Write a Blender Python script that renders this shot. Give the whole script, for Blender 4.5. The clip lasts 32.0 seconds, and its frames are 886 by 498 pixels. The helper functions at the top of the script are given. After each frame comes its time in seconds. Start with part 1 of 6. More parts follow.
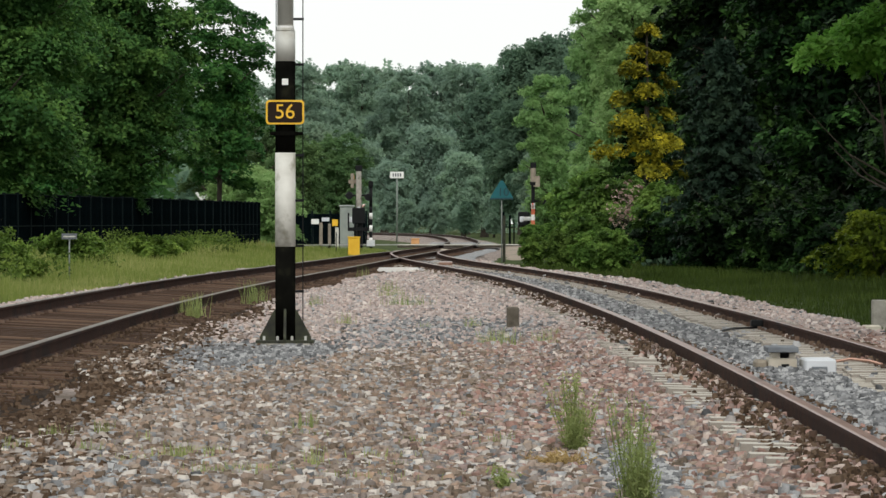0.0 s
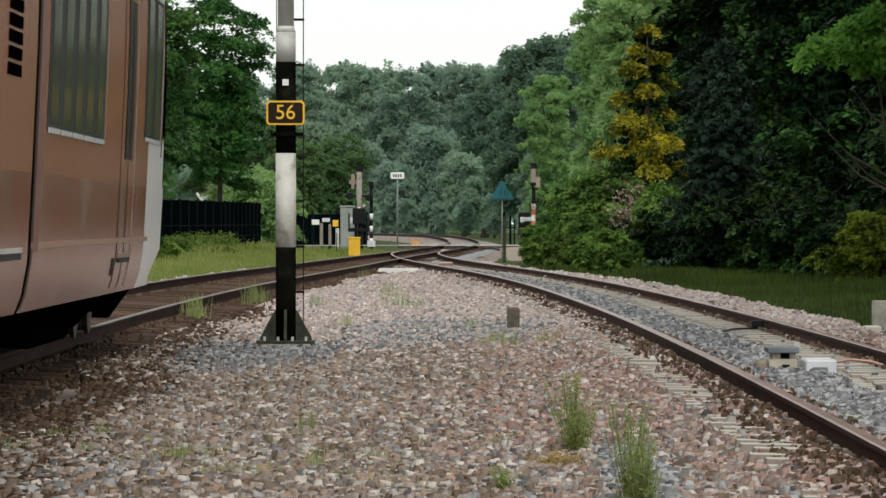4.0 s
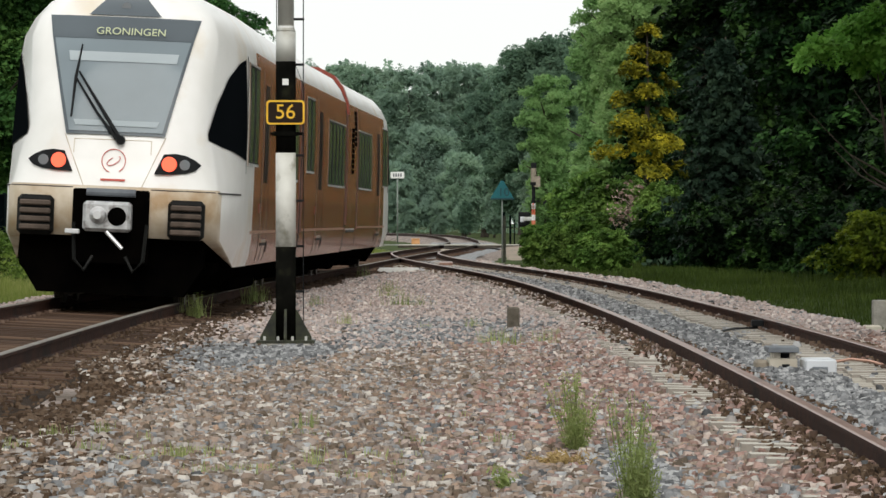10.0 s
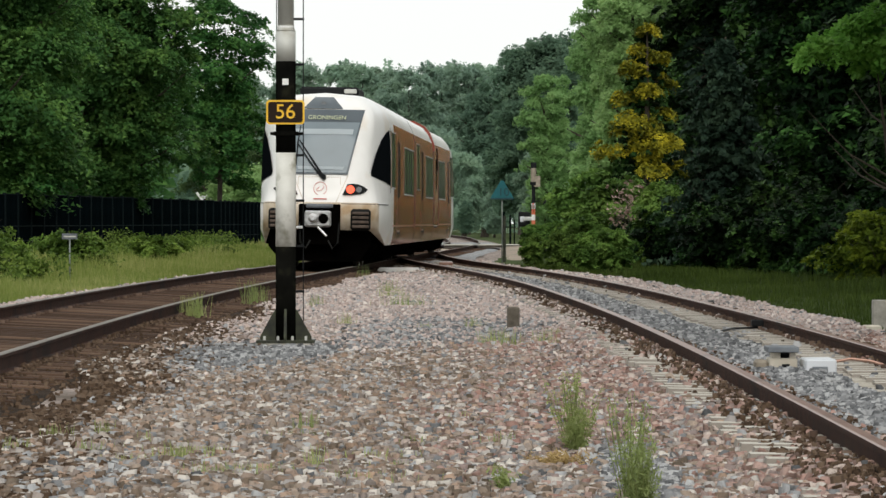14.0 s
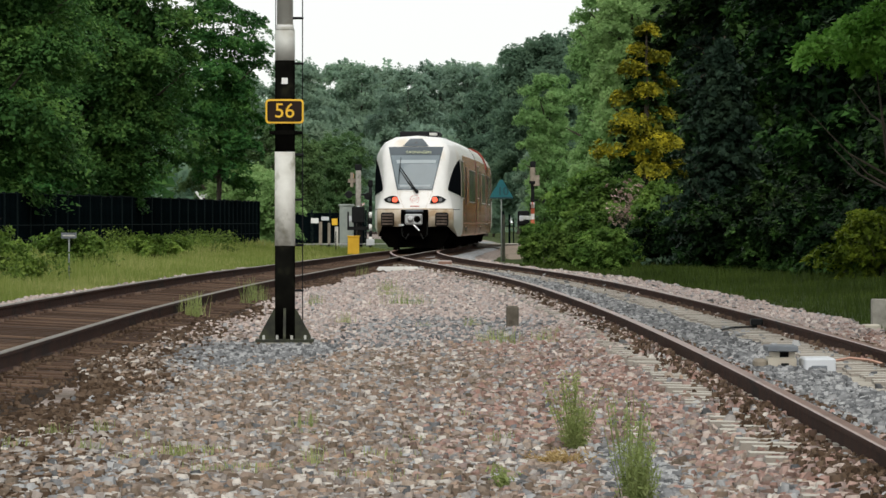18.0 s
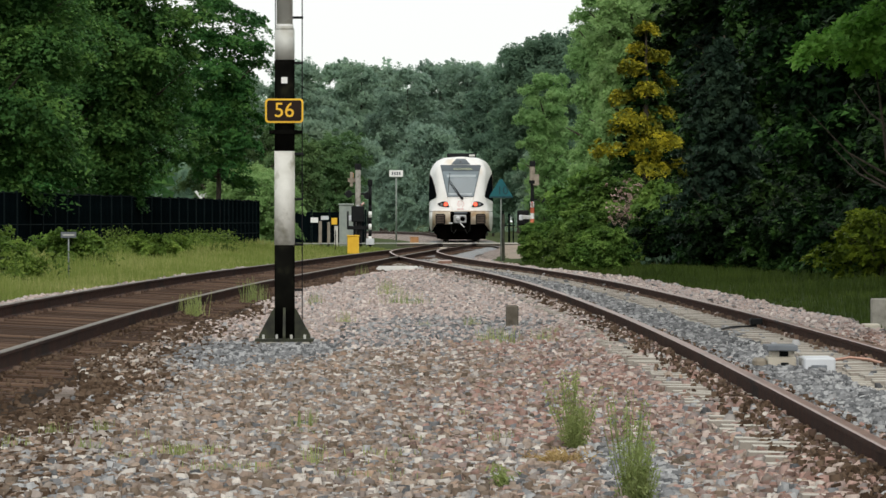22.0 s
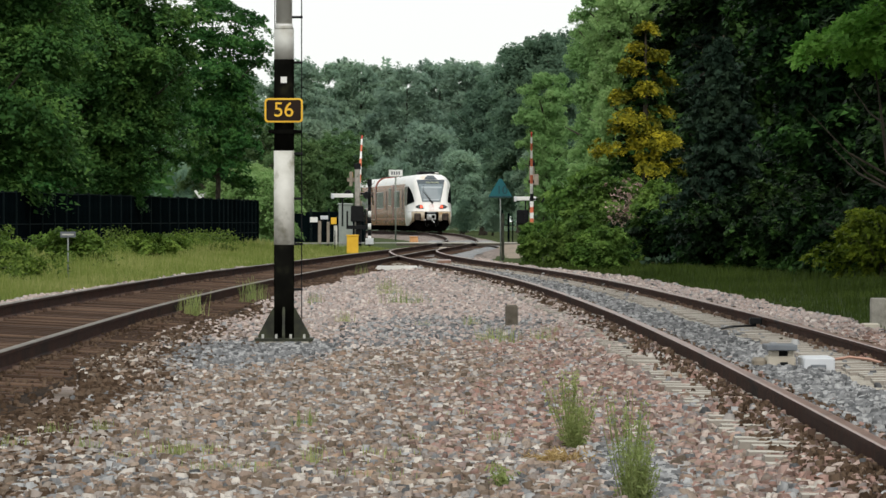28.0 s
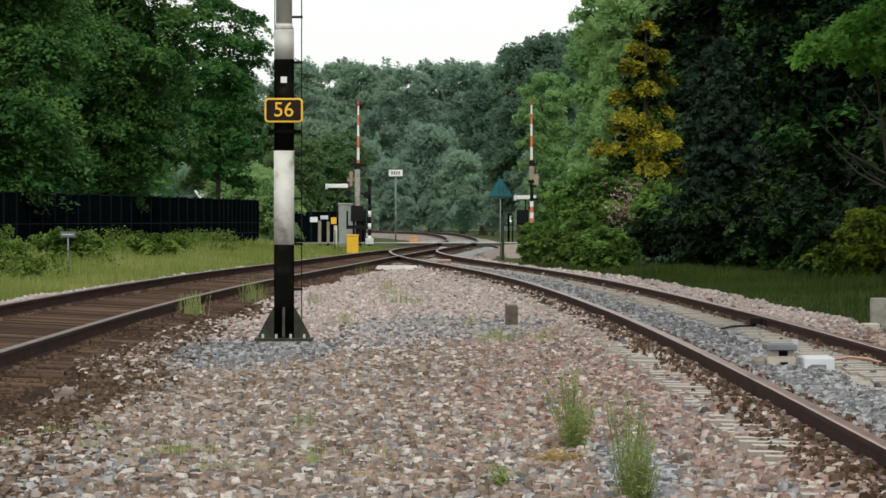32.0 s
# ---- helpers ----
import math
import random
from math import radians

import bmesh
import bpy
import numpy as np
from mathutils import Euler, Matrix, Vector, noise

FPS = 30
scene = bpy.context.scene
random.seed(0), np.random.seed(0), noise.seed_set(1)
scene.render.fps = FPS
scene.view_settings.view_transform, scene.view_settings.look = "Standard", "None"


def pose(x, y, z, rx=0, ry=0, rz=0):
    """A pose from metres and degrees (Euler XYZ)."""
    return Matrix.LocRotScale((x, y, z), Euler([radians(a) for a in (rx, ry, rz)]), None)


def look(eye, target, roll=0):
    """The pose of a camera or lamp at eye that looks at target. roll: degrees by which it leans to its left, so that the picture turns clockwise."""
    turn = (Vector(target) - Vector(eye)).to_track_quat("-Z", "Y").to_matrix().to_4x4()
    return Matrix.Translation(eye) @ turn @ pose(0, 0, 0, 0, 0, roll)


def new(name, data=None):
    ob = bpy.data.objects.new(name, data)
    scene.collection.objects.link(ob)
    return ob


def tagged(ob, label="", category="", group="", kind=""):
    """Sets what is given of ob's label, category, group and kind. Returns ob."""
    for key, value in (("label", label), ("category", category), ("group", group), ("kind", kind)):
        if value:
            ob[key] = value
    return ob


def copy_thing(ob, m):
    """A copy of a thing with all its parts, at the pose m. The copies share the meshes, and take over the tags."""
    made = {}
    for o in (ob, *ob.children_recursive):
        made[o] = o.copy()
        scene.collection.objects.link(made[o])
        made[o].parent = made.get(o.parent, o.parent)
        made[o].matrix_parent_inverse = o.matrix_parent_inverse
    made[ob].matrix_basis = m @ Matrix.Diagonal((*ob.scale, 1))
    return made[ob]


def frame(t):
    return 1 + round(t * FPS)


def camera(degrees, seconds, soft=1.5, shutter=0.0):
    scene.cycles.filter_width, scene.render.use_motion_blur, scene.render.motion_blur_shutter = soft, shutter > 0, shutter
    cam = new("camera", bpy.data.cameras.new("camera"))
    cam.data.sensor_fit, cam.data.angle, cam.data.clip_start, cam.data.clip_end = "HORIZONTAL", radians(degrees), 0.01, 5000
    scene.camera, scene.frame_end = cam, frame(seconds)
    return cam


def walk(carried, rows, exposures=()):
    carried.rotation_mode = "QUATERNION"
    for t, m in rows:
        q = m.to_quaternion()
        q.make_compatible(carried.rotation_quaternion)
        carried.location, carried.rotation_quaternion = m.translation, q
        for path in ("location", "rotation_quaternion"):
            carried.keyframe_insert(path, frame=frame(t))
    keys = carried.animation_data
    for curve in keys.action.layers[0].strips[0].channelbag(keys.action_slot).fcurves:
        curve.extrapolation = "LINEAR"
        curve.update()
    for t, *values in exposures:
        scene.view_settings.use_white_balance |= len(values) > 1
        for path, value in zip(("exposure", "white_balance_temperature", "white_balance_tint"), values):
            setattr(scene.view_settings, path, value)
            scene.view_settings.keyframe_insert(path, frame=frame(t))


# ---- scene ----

# ---------------------------------------------------------------- camera
# a tripod between two tracks, long lens; z = 0 is the top of the rails
EYE = (0.0, 0.0, 1.03)
FOCUS = 9600.0
cam = camera(2 * math.degrees(math.atan(784 / FOCUS)), 32.0, soft=1.5)


def aim(dx, dy):
    return look(EYE, (-dx, FOCUS, EYE[2] - (50 - dy)))


walk(cam, [(t, aim(dx, dy)) for t, dx, dy in (
    (0, 0.3, 0), (1, 0, 0), (2, 0.8, 0.6), (3, 1, 1), (3.5, 1, 0.8), (5.5, 1.8, 2), (6, 1.4, 1.5), (7, 1, 0.5), (8, 1.6, 1.4), (9, 1.8, 1.2),
    (9.5, 1, 0), (11, 1.3, 1), (12.5, 0.9, 0), (13, 1, 0.6), (14, 1, 0), (17, 1, 0), (18, -0.4, -1.6), (18.5, -0.6, -2.4), (19, -0.4, -0.4),
    (20, -0.5, -1.3), (21, -0.5, -1.2), (22, -1, -2.7), (23, -0.9, -1.3), (24, -1.2, -1.6), (25, -1.6, -4), (25.5, -1.6, -3.2),
    (28, -2, -3.4), (29, -2.6, -4.4), (30, -2.1, -4.2), (30.5, -2, -3.4), (31, -2.1, -4.3), (32, -2, -3.6))])

# ---------------------------------------------------------------- light: bright overcast sky, a soft high sun behind the cloud
SUN_UP, SUN_ROUND = 40, 176
world = bpy.data.worlds.new("overcast")
scene.world = world
world.use_nodes = True
wn, wl = world.node_tree.nodes, world.node_tree.links
sky = wn.new("ShaderNodeTexSky")
sky.sky_type, sky.sun_disc = "NISHITA", False
sky.sun_elevation, sky.sun_rotation = radians(SUN_UP), radians(SUN_ROUND)
cloud = wn.new("ShaderNodeMixRGB")
cloud.inputs[0].default_value = 0.88
cloud.inputs[2].default_value = (10.4, 10.7, 10.5, 1)
wl.new(sky.outputs[0], cloud.inputs[1])
wl.new(cloud.outputs[0], wn["Background"].inputs[0])
wn["Background"].inputs[1].default_value = 0.1
sun = new("sun", bpy.data.lights.new("sun", "SUN"))
sun.data.energy, sun.data.angle, sun.data.color = 1.7, radians(40), (1, 0.96, 0.9)
a, e = radians(SUN_ROUND), radians(SUN_UP)
sun.matrix_world = look((0, 0, 60), (-math.sin(a) * math.cos(e) * 60, -math.cos(a) * math.cos(e) * 60, 60 - math.sin(e) * 60))
scene.view_settings.exposure = 0.0

# ---------------------------------------------------------------- materials


def material(name, colors, rough=0.7, metal=0.0, scale=3.0, spots=None, spot_at=(0.55, 0.7), spot_scale=0.8, bump=0.2, bump_scale=30.0, island=0.0, spec=0.4, per_object=0.0, through_light=0.0, tint=0.0):
    """A procedural surface: two colours blended by noise, stains of a third, relief, and variation from piece to piece."""
    m = bpy.data.materials.new(name)
    m.use_nodes = True
    n, l = m.node_tree.nodes, m.node_tree.links
    b = n["Principled BSDF"]
    b.inputs["Roughness"].default_value, b.inputs["Metallic"].default_value = rough, metal
    b.inputs["Specular IOR Level"].default_value = spec
    geo = n.new("ShaderNodeNewGeometry")
    tc = n.new("ShaderNodeTexCoord")
    grain = n.new("ShaderNodeTexNoise")
    grain.inputs["Scale"].default_value, grain.inputs["Detail"].default_value = scale, 6
    l.new(tc.outputs["Object"], grain.inputs["Vector"])
    ramp = n.new("ShaderNodeValToRGB")
    els = ramp.color_ramp.elements
    for i, c in enumerate(colors):
        at = i / (len(colors) - 1)
        at = at if island or per_object else 0.3 + 0.4 * at
        e = els[i] if i < 2 else els.new(at)
        e.position = at
        e.color = (*c, 1)
    if island or per_object:
        which = geo.outputs["Random Per Island"] if island else n.new("ShaderNodeObjectInfo").outputs["Random"]
        mix = n.new("ShaderNodeMath")
        mix.operation = "MULTIPLY_ADD"
        mix.inputs[1].default_value = 1.25 * (island or per_object)
        l.new(which, mix.inputs[0])
        rest = n.new("ShaderNodeMath")
        rest.operation = "MULTIPLY"
        rest.inputs[1].default_value = 1 - (island or per_object)
        mix.use_clamp = True
        l.new(grain.outputs["Fac"], rest.inputs[0])
        l.new(rest.outputs[0], mix.inputs[2])
        l.new(mix.outputs[0], ramp.inputs[0])
    else:
        l.new(grain.outputs["Fac"], ramp.inputs[0])
    color = ramp.outputs[0]
    if spots:
        sp = n.new("ShaderNodeTexNoise")
        sp.inputs["Scale"].default_value, sp.inputs["Detail"].default_value = spot_scale, 5
        l.new(tc.outputs["Object"], sp.inputs["Vector"])
        mr = n.new("ShaderNodeMapRange")
        mr.inputs[1].default_value, mr.inputs[2].default_value = spot_at
        l.new(sp.outputs["Fac"], mr.inputs[0])
        mc = n.new("ShaderNodeMixRGB")
        mc.inputs[2].default_value = (*spots, 1)
        l.new(mr.outputs[0], mc.inputs[0])
        l.new(color, mc.inputs[1])
        color = mc.outputs[0]
    if tint:
        vary = n.new("ShaderNodeMapRange")
        vary.inputs[3].default_value, vary.inputs[4].default_value = 1 - tint, 1 + tint
        l.new(n.new("ShaderNodeObjectInfo").outputs["Random"], vary.inputs[0])
        mt = n.new("ShaderNodeMixRGB")
        mt.blend_type = "MULTIPLY"
        mt.inputs[0].default_value = 1
        l.new(color, mt.inputs[1])
        l.new(vary.outputs[0], mt.inputs[2])
        color = mt.outputs[0]
    l.new(color, b.inputs["Base Color"])
    if bump:
        bn = n.new("ShaderNodeTexNoise")
        bn.inputs["Scale"].default_value, bn.inputs["Detail"].default_value = bump_scale, 4
        l.new(tc.outputs["Object"], bn.inputs["Vector"])
        bu = n.new("ShaderNodeBump")
        bu.inputs["Strength"].default_value, bu.inputs["Distance"].default_value = bump, 0.02
        l.new(bn.outputs["Fac"], bu.inputs["Height"])
        l.new(bu.outputs[0], b.inputs["Normal"])
    if through_light:
        tr = n.new("ShaderNodeBsdfTranslucent")
        l.new(color, tr.inputs["Color"])
        ms = n.new("ShaderNodeMixShader")
        ms.inputs[0].default_value = through_light
        l.new(b.outputs[0], ms.inputs[1])
        l.new(tr.outputs[0], ms.inputs[2])
        l.new(ms.outputs[0], n["Material Output"].inputs["Surface"])
    return m


def leafy(name, dark, mid, light, trans=0.3, patch=1.1, tint=0.22, hue=0.012):
    """Leaves: colour from leaf to leaf and from spray to spray, each plant a little different."""
    m = bpy.data.materials.new(name)
    m.use_nodes = True
    n, l = m.node_tree.nodes, m.node_tree.links
    b = n["Principled BSDF"]
    b.inputs["Roughness"].default_value, b.inputs["Specular IOR Level"].default_value = 0.6, 0.1
    tc, geo, info = n.new("ShaderNodeTexCoord"), n.new("ShaderNodeNewGeometry"), n.new("ShaderNodeObjectInfo")
    grain = n.new("ShaderNodeTexNoise")
    grain.inputs["Scale"].default_value, grain.inputs["Detail"].default_value = patch, 3
    l.new(tc.outputs["Object"], grain.inputs["Vector"])
    spread = n.new("ShaderNodeMapRange")
    spread.inputs[1].default_value, spread.inputs[2].default_value, spread.inputs[4].default_value = 0.33, 0.67, 0.66
    l.new(grain.outputs["Fac"], spread.inputs[0])
    mix = n.new("ShaderNodeMath")
    mix.operation, mix.use_clamp = "MULTIPLY_ADD", True
    mix.inputs[1].default_value = 0.38
    l.new(geo.outputs["Random Per Island"], mix.inputs[0])
    l.new(spread.outputs[0], mix.inputs[2])
    ramp = n.new("ShaderNodeValToRGB")
    els = ramp.color_ramp.elements
    els[0].color, els[1].color = (*dark, 1), (*light, 1)
    els.new(0.5).color = (*mid, 1)
    l.new(mix.outputs[0], ramp.inputs[0])
    hs = n.new("ShaderNodeHueSaturation")
    for way, low, high in (("Value", 1 - tint, 1 + tint), ("Hue", 0.5 - hue, 0.5 + hue)):
        other = n.new("ShaderNodeMath")
        other.operation = "FRACT" if way == "Value" else "PINGPONG"
        other.inputs[1].default_value = 0.37
        vary = n.new("ShaderNodeMapRange")
        vary.inputs[2].default_value = 1.0 if way == "Value" else 0.37
        vary.inputs[3].default_value, vary.inputs[4].default_value = low, high
        l.new(info.outputs["Random"], other.inputs[0])
        l.new(other.outputs[0], vary.inputs[0])
        l.new(vary.outputs[0], hs.inputs[way])
    l.new(ramp.outputs[0], hs.inputs["Color"])
    l.new(hs.outputs[0], b.inputs["Base Color"])
    tr = n.new("ShaderNodeBsdfTranslucent")
    l.new(hs.outputs[0], tr.inputs["Color"])
    ms = n.new("ShaderNodeMixShader")
    ms.inputs[0].default_value = trans
    l.new(b.outputs[0], ms.inputs[1])
    l.new(tr.outputs[0], ms.inputs[2])
    l.new(ms.outputs[0], n["Material Output"].inputs["Surface"])
    return m


M = {
    "grass_ground": material("grass_ground", [(0.025, 0.042, 0.01), (0.055, 0.08, 0.02)], 0.95, scale=1.5, spots=(0.1, 0.09, 0.05), bump=0.8, bump_scale=12, spec=0.1),
    "grass": leafy("grass_blades", (0.105, 0.17, 0.034), (0.2, 0.26, 0.065), (0.35, 0.36, 0.14), 0.45, 0.35),
    "ballast": material("ballast_bed", [(0.085, 0.067, 0.056), (0.235, 0.19, 0.165), (0.43, 0.355, 0.315)], 0.9, scale=14, spots=(0.07, 0.048, 0.03), spot_scale=0.35, bump=1.0, bump_scale=22),
    "ballast_grey": material("grey_ballast_bed", [(0.13, 0.135, 0.14), (0.24, 0.245, 0.25), (0.38, 0.383, 0.385)], 0.9, scale=12, spots=(0.2, 0.187, 0.17), spot_scale=0.5, bump=1.0, bump_scale=16),
    "ballast_rust": material("ballast_rust", [(0.016, 0.01, 0.006), (0.04, 0.025, 0.015)], 0.95, scale=14, spots=(0.012, 0.008, 0.006), spot_scale=0.7, bump=1.0, bump_scale=25, spec=0.1),
    "stone": material("ballast_stone", [(0.036, 0.022, 0.016), (0.32, 0.19, 0.155), (0.1, 0.068, 0.055), (0.38, 0.24, 0.2), (0.21, 0.18, 0.168), (0.39, 0.265, 0.222), (0.5, 0.42, 0.37)], 0.88, scale=0.5, island=0.7, bump=0.5, bump_scale=60, spec=0.2),
    "stone_single": material("single_stone", [(0.03, 0.022, 0.016), (0.25, 0.18, 0.135), (0.09, 0.07, 0.05), (0.36, 0.285, 0.225), (0.18, 0.16, 0.15), (0.37, 0.255, 0.18), (0.3, 0.28, 0.265), (0.55, 0.5, 0.44)], 0.88, scale=3, per_object=0.75, bump=0.5, bump_scale=3, spec=0.2),
    "stone_tan": material("tan_stone", [(0.03, 0.022, 0.016), (0.25, 0.18, 0.135), (0.09, 0.07, 0.05), (0.36, 0.285, 0.225), (0.18, 0.16, 0.15), (0.37, 0.255, 0.18), (0.3, 0.28, 0.265), (0.58, 0.53, 0.475)], 0.88, spots=(0.13, 0.092, 0.062), spot_at=(0.52, 0.78), spot_scale=1.1, scale=0.5, island=0.75, bump=0.5, bump_scale=60, spec=0.2),
    "stone_grey": material("grey_stone", [(0.04, 0.042, 0.044), (0.155, 0.158, 0.162), (0.22, 0.223, 0.227), (0.4, 0.402, 0.4)], 0.85, scale=0.5, island=0.8, bump=0.5, bump_scale=60, spec=0.2),
    "stone_pale": material("pale_stone", [(0.09, 0.07, 0.062), (0.44, 0.34, 0.3), (0.26, 0.22, 0.205), (0.54, 0.43, 0.385), (0.38, 0.35, 0.335), (0.52, 0.41, 0.365), (0.66, 0.59, 0.54)], 0.88, scale=0.5, island=0.7, bump=0.5, bump_scale=60, spec=0.2),
    "stone_rust": material("rusty_stone", [(0.03, 0.019, 0.012), (0.075, 0.048, 0.03), (0.13, 0.09, 0.062)], 0.95, scale=0.5, island=0.8, bump=0.5, bump_scale=60, spec=0.1),
    "rail_side": material("rail_rust", [(0.02, 0.007, 0.0035), (0.044, 0.0145, 0.0065)], 0.8, scale=4, spots=(0.01, 0.005, 0.003), bump=0.3, bump_scale=60, spec=0.15),
    "rail_top": material("rail_steel", [(0.105, 0.09, 0.07), (0.165, 0.145, 0.115)], 0.55, 0.2, scale=2, spots=(0.11, 0.08, 0.06), bump=0.05),
    "rail_top_rust": material("rail_top_rust", [(0.2, 0.11, 0.08), (0.3, 0.18, 0.135)], 0.36, 0.4, scale=2, spots=(0.1, 0.05, 0.03), bump=0.05),
    "timber": material("sleeper_timber", [(0.028, 0.016, 0.01), (0.06, 0.034, 0.021), (0.12, 0.075, 0.05)], 0.9, scale=3, per_object=0.7, bump=0.6, bump_scale=35, spec=0.15),
    "concrete": material("sleeper_concrete", [(0.36, 0.335, 0.285), (0.5, 0.47, 0.41)], 0.9, scale=5, spots=(0.3, 0.25, 0.19), spot_at=(0.58, 0.75), bump=0.3, bump_scale=40),
    # sleeper flanks: stained concrete, with their shadow put into the tone
    "concrete_stained_shade": material("stained_shaded_concrete", [(0.22, 0.195, 0.165), (0.32, 0.29, 0.25)], 0.95, scale=5, spots=(0.07, 0.055, 0.04), bump=0.3, bump_scale=40),
    "fastener": material("rail_fastener", [(0.025, 0.014, 0.009), (0.07, 0.04, 0.025), (0.13, 0.085, 0.06)], 0.85, scale=9, island=0.7, bump=0.2),
    "concrete_old": material("old_concrete", [(0.2, 0.19, 0.165), (0.34, 0.32, 0.28)], 0.9, scale=7, spots=(0.1, 0.1, 0.07), spot_scale=4, bump=0.4),
    "pole_black": material("pole_black_paint", [(0.0035, 0.0035, 0.003), (0.008, 0.008, 0.0065)], 0.8, scale=5, spots=(0.016, 0.016, 0.01), spot_scale=5, bump=0.1, spec=0.0),
    "pole_white": material("pole_white_paint", [(0.5, 0.49, 0.44), (0.72, 0.71, 0.66)], 0.6, scale=4, spots=(0.28, 0.27, 0.21), spot_scale=5, bump=0.15),
    "pole_grey": material("pole_galvanised", [(0.42, 0.42, 0.39), (0.56, 0.56, 0.52)], 0.55, 0.1, scale=4, spots=(0.36, 0.34, 0.28), spot_scale=4, bump=0.1),
    "moss_black": material("mossy_black_steel", [(0.012, 0.012, 0.01), (0.04, 0.045, 0.022)], 0.75, scale=9, bump=0.3),
    "yellow": material("yellow_paint", [(0.75, 0.42, 0.02), (0.85, 0.52, 0.04)], 0.5, scale=4, bump=0.05),
    "sign_brown": material("sign_dark", [(0.016, 0.01, 0.007), (0.026, 0.016, 0.011)], 0.6, scale=4, bump=0.02, spec=0.08),
    "white": material("white_paint", [(0.72, 0.72, 0.69), (0.82, 0.82, 0.8)], 0.55, scale=4, spots=(0.6, 0.58, 0.52), bump=0.05),
    "red": material("red_paint", [(0.5, 0.03, 0.02), (0.6, 0.06, 0.04)], 0.5, scale=4, bump=0.05),
    "orange_red": material("faded_red_band", [(0.6, 0.13, 0.06), (0.68, 0.2, 0.1)], 0.55, scale=4, bump=0.05),
    "teal": material("teal_sign", [(0.0, 0.08, 0.092), (0.0, 0.105, 0.122)], 0.5, scale=3, bump=0.02),
    "teal_dark": material("dark_teal_sign", [(0.003, 0.028, 0.034), (0.005, 0.036, 0.042)], 0.5, scale=3, bump=0.02),
    "steel_green": material("green_grey_post", [(0.16, 0.19, 0.17), (0.24, 0.27, 0.24)], 0.6, 0.1, scale=5, bump=0.1),
    "cabinet": material("cabinet_grey", [(0.3, 0.34, 0.31), (0.4, 0.44, 0.4)], 0.6, scale=3, spots=(0.24, 0.27, 0.23), bump=0.05),
    "black": material("black_plastic", [(0.006, 0.0065, 0.007), (0.012, 0.013, 0.014)], 0.6, scale=5, bump=0.05, spec=0.12),
    # fence colours near-black, the shade it stands in put into them
    "fence": material("fence_dark", [(0.0015, 0.003, 0.0036), (0.003, 0.006, 0.007)], 0.9, scale=3, bump=0.1, spec=0.0),
    "fence_post": material("fence_post_green", [(0.003, 0.006, 0.007), (0.007, 0.012, 0.013)], 0.8, scale=3, bump=0.1, spec=0.04),
    "asphalt": material("asphalt", [(0.2, 0.195, 0.19), (0.27, 0.265, 0.25)], 0.9, scale=4, spots=(0.26, 0.25, 0.23), bump=0.3),
    "sand": material("sandy_path", [(0.24, 0.19, 0.145), (0.34, 0.28, 0.22)], 0.95, scale=2, spots=(0.15, 0.14, 0.09), bump=0.4),
    "bark": material("bark", [(0.03, 0.024, 0.018), (0.075, 0.06, 0.045)], 0.95, scale=4, bump=0.9, bump_scale=14),
    "wood_dark": material("weathered_dark", [(0.07, 0.058, 0.042), (0.16, 0.14, 0.11)], 0.9, scale=9, spots=(0.05, 0.04, 0.03), spot_scale=5, bump=0.4),
    "wood_grey": material("weathered_wood", [(0.2, 0.17, 0.13), (0.32, 0.28, 0.22)], 0.9, scale=6, bump=0.4),
    "brick_roof": material("roof_tiles_grey", [(0.55, 0.55, 0.55), (0.7, 0.7, 0.7)], 0.8, scale=4, bump=0.2),
    "brick_wall": material("brick_wall_red", [(0.3, 0.06, 0.04), (0.4, 0.1, 0.06)], 0.9, scale=6, bump=0.2),
    "orange": material("orange_plastic", [(0.6, 0.3, 0.12), (0.7, 0.38, 0.17)], 0.6, scale=4, bump=0.05),
    "plate": material("zinc_plate", [(0.55, 0.57, 0.6), (0.68, 0.7, 0.72)], 0.5, 0.1, scale=5, spots=(0.45, 0.47, 0.5), bump=0.05),
    "slate": material("slate_grey_lid", [(0.09, 0.1, 0.115), (0.15, 0.165, 0.18)], 0.6, scale=5, bump=0.1),
    "cream": material("cream_block", [(0.5, 0.46, 0.38), (0.62, 0.57, 0.48)], 0.8, scale=7, spots=(0.3, 0.25, 0.19), bump=0.2),
    # train
    "t_white": material("train_white", [(0.74, 0.725, 0.69), (0.84, 0.825, 0.8)], 0.3, scale=1.2, spots=(0.66, 0.55, 0.4), spot_at=(0.54, 0.8), spot_scale=0.9, bump=0.02, spec=0.5),
    "t_dirty": material("train_white_dirty", [(0.42, 0.34, 0.24), (0.68, 0.61, 0.5)], 0.4, scale=2.2, spots=(0.33, 0.21, 0.1), spot_at=(0.42, 0.66), spot_scale=2.0, bump=0.03, spec=0.4),
    "t_red": material("train_red_side", [(0.3, 0.094, 0.028), (0.35, 0.118, 0.036)], 0.26, scale=0.5, spots=(0.31, 0.122, 0.045), spot_at=(0.4, 0.72), spot_scale=0.35, bump=0.012, bump_scale=1.2, spec=0.3),
    "t_red_low": material("train_red_skirt", [(0.24, 0.06, 0.028), (0.29, 0.085, 0.042)], 0.2, scale=1.5, spots=(0.29, 0.155, 0.112), spot_at=(0.5, 0.65), spot_scale=1.2, bump=0.03, bump_scale=2, spec=0.3),
    "t_band": material("train_red_band", [(0.27, 0.05, 0.03), (0.33, 0.07, 0.045)], 0.35, scale=2, bump=0.02),
    "t_joint": material("train_joint_red", [(0.15, 0.04, 0.022), (0.19, 0.055, 0.03)], 0.4, scale=2, bump=0.02),
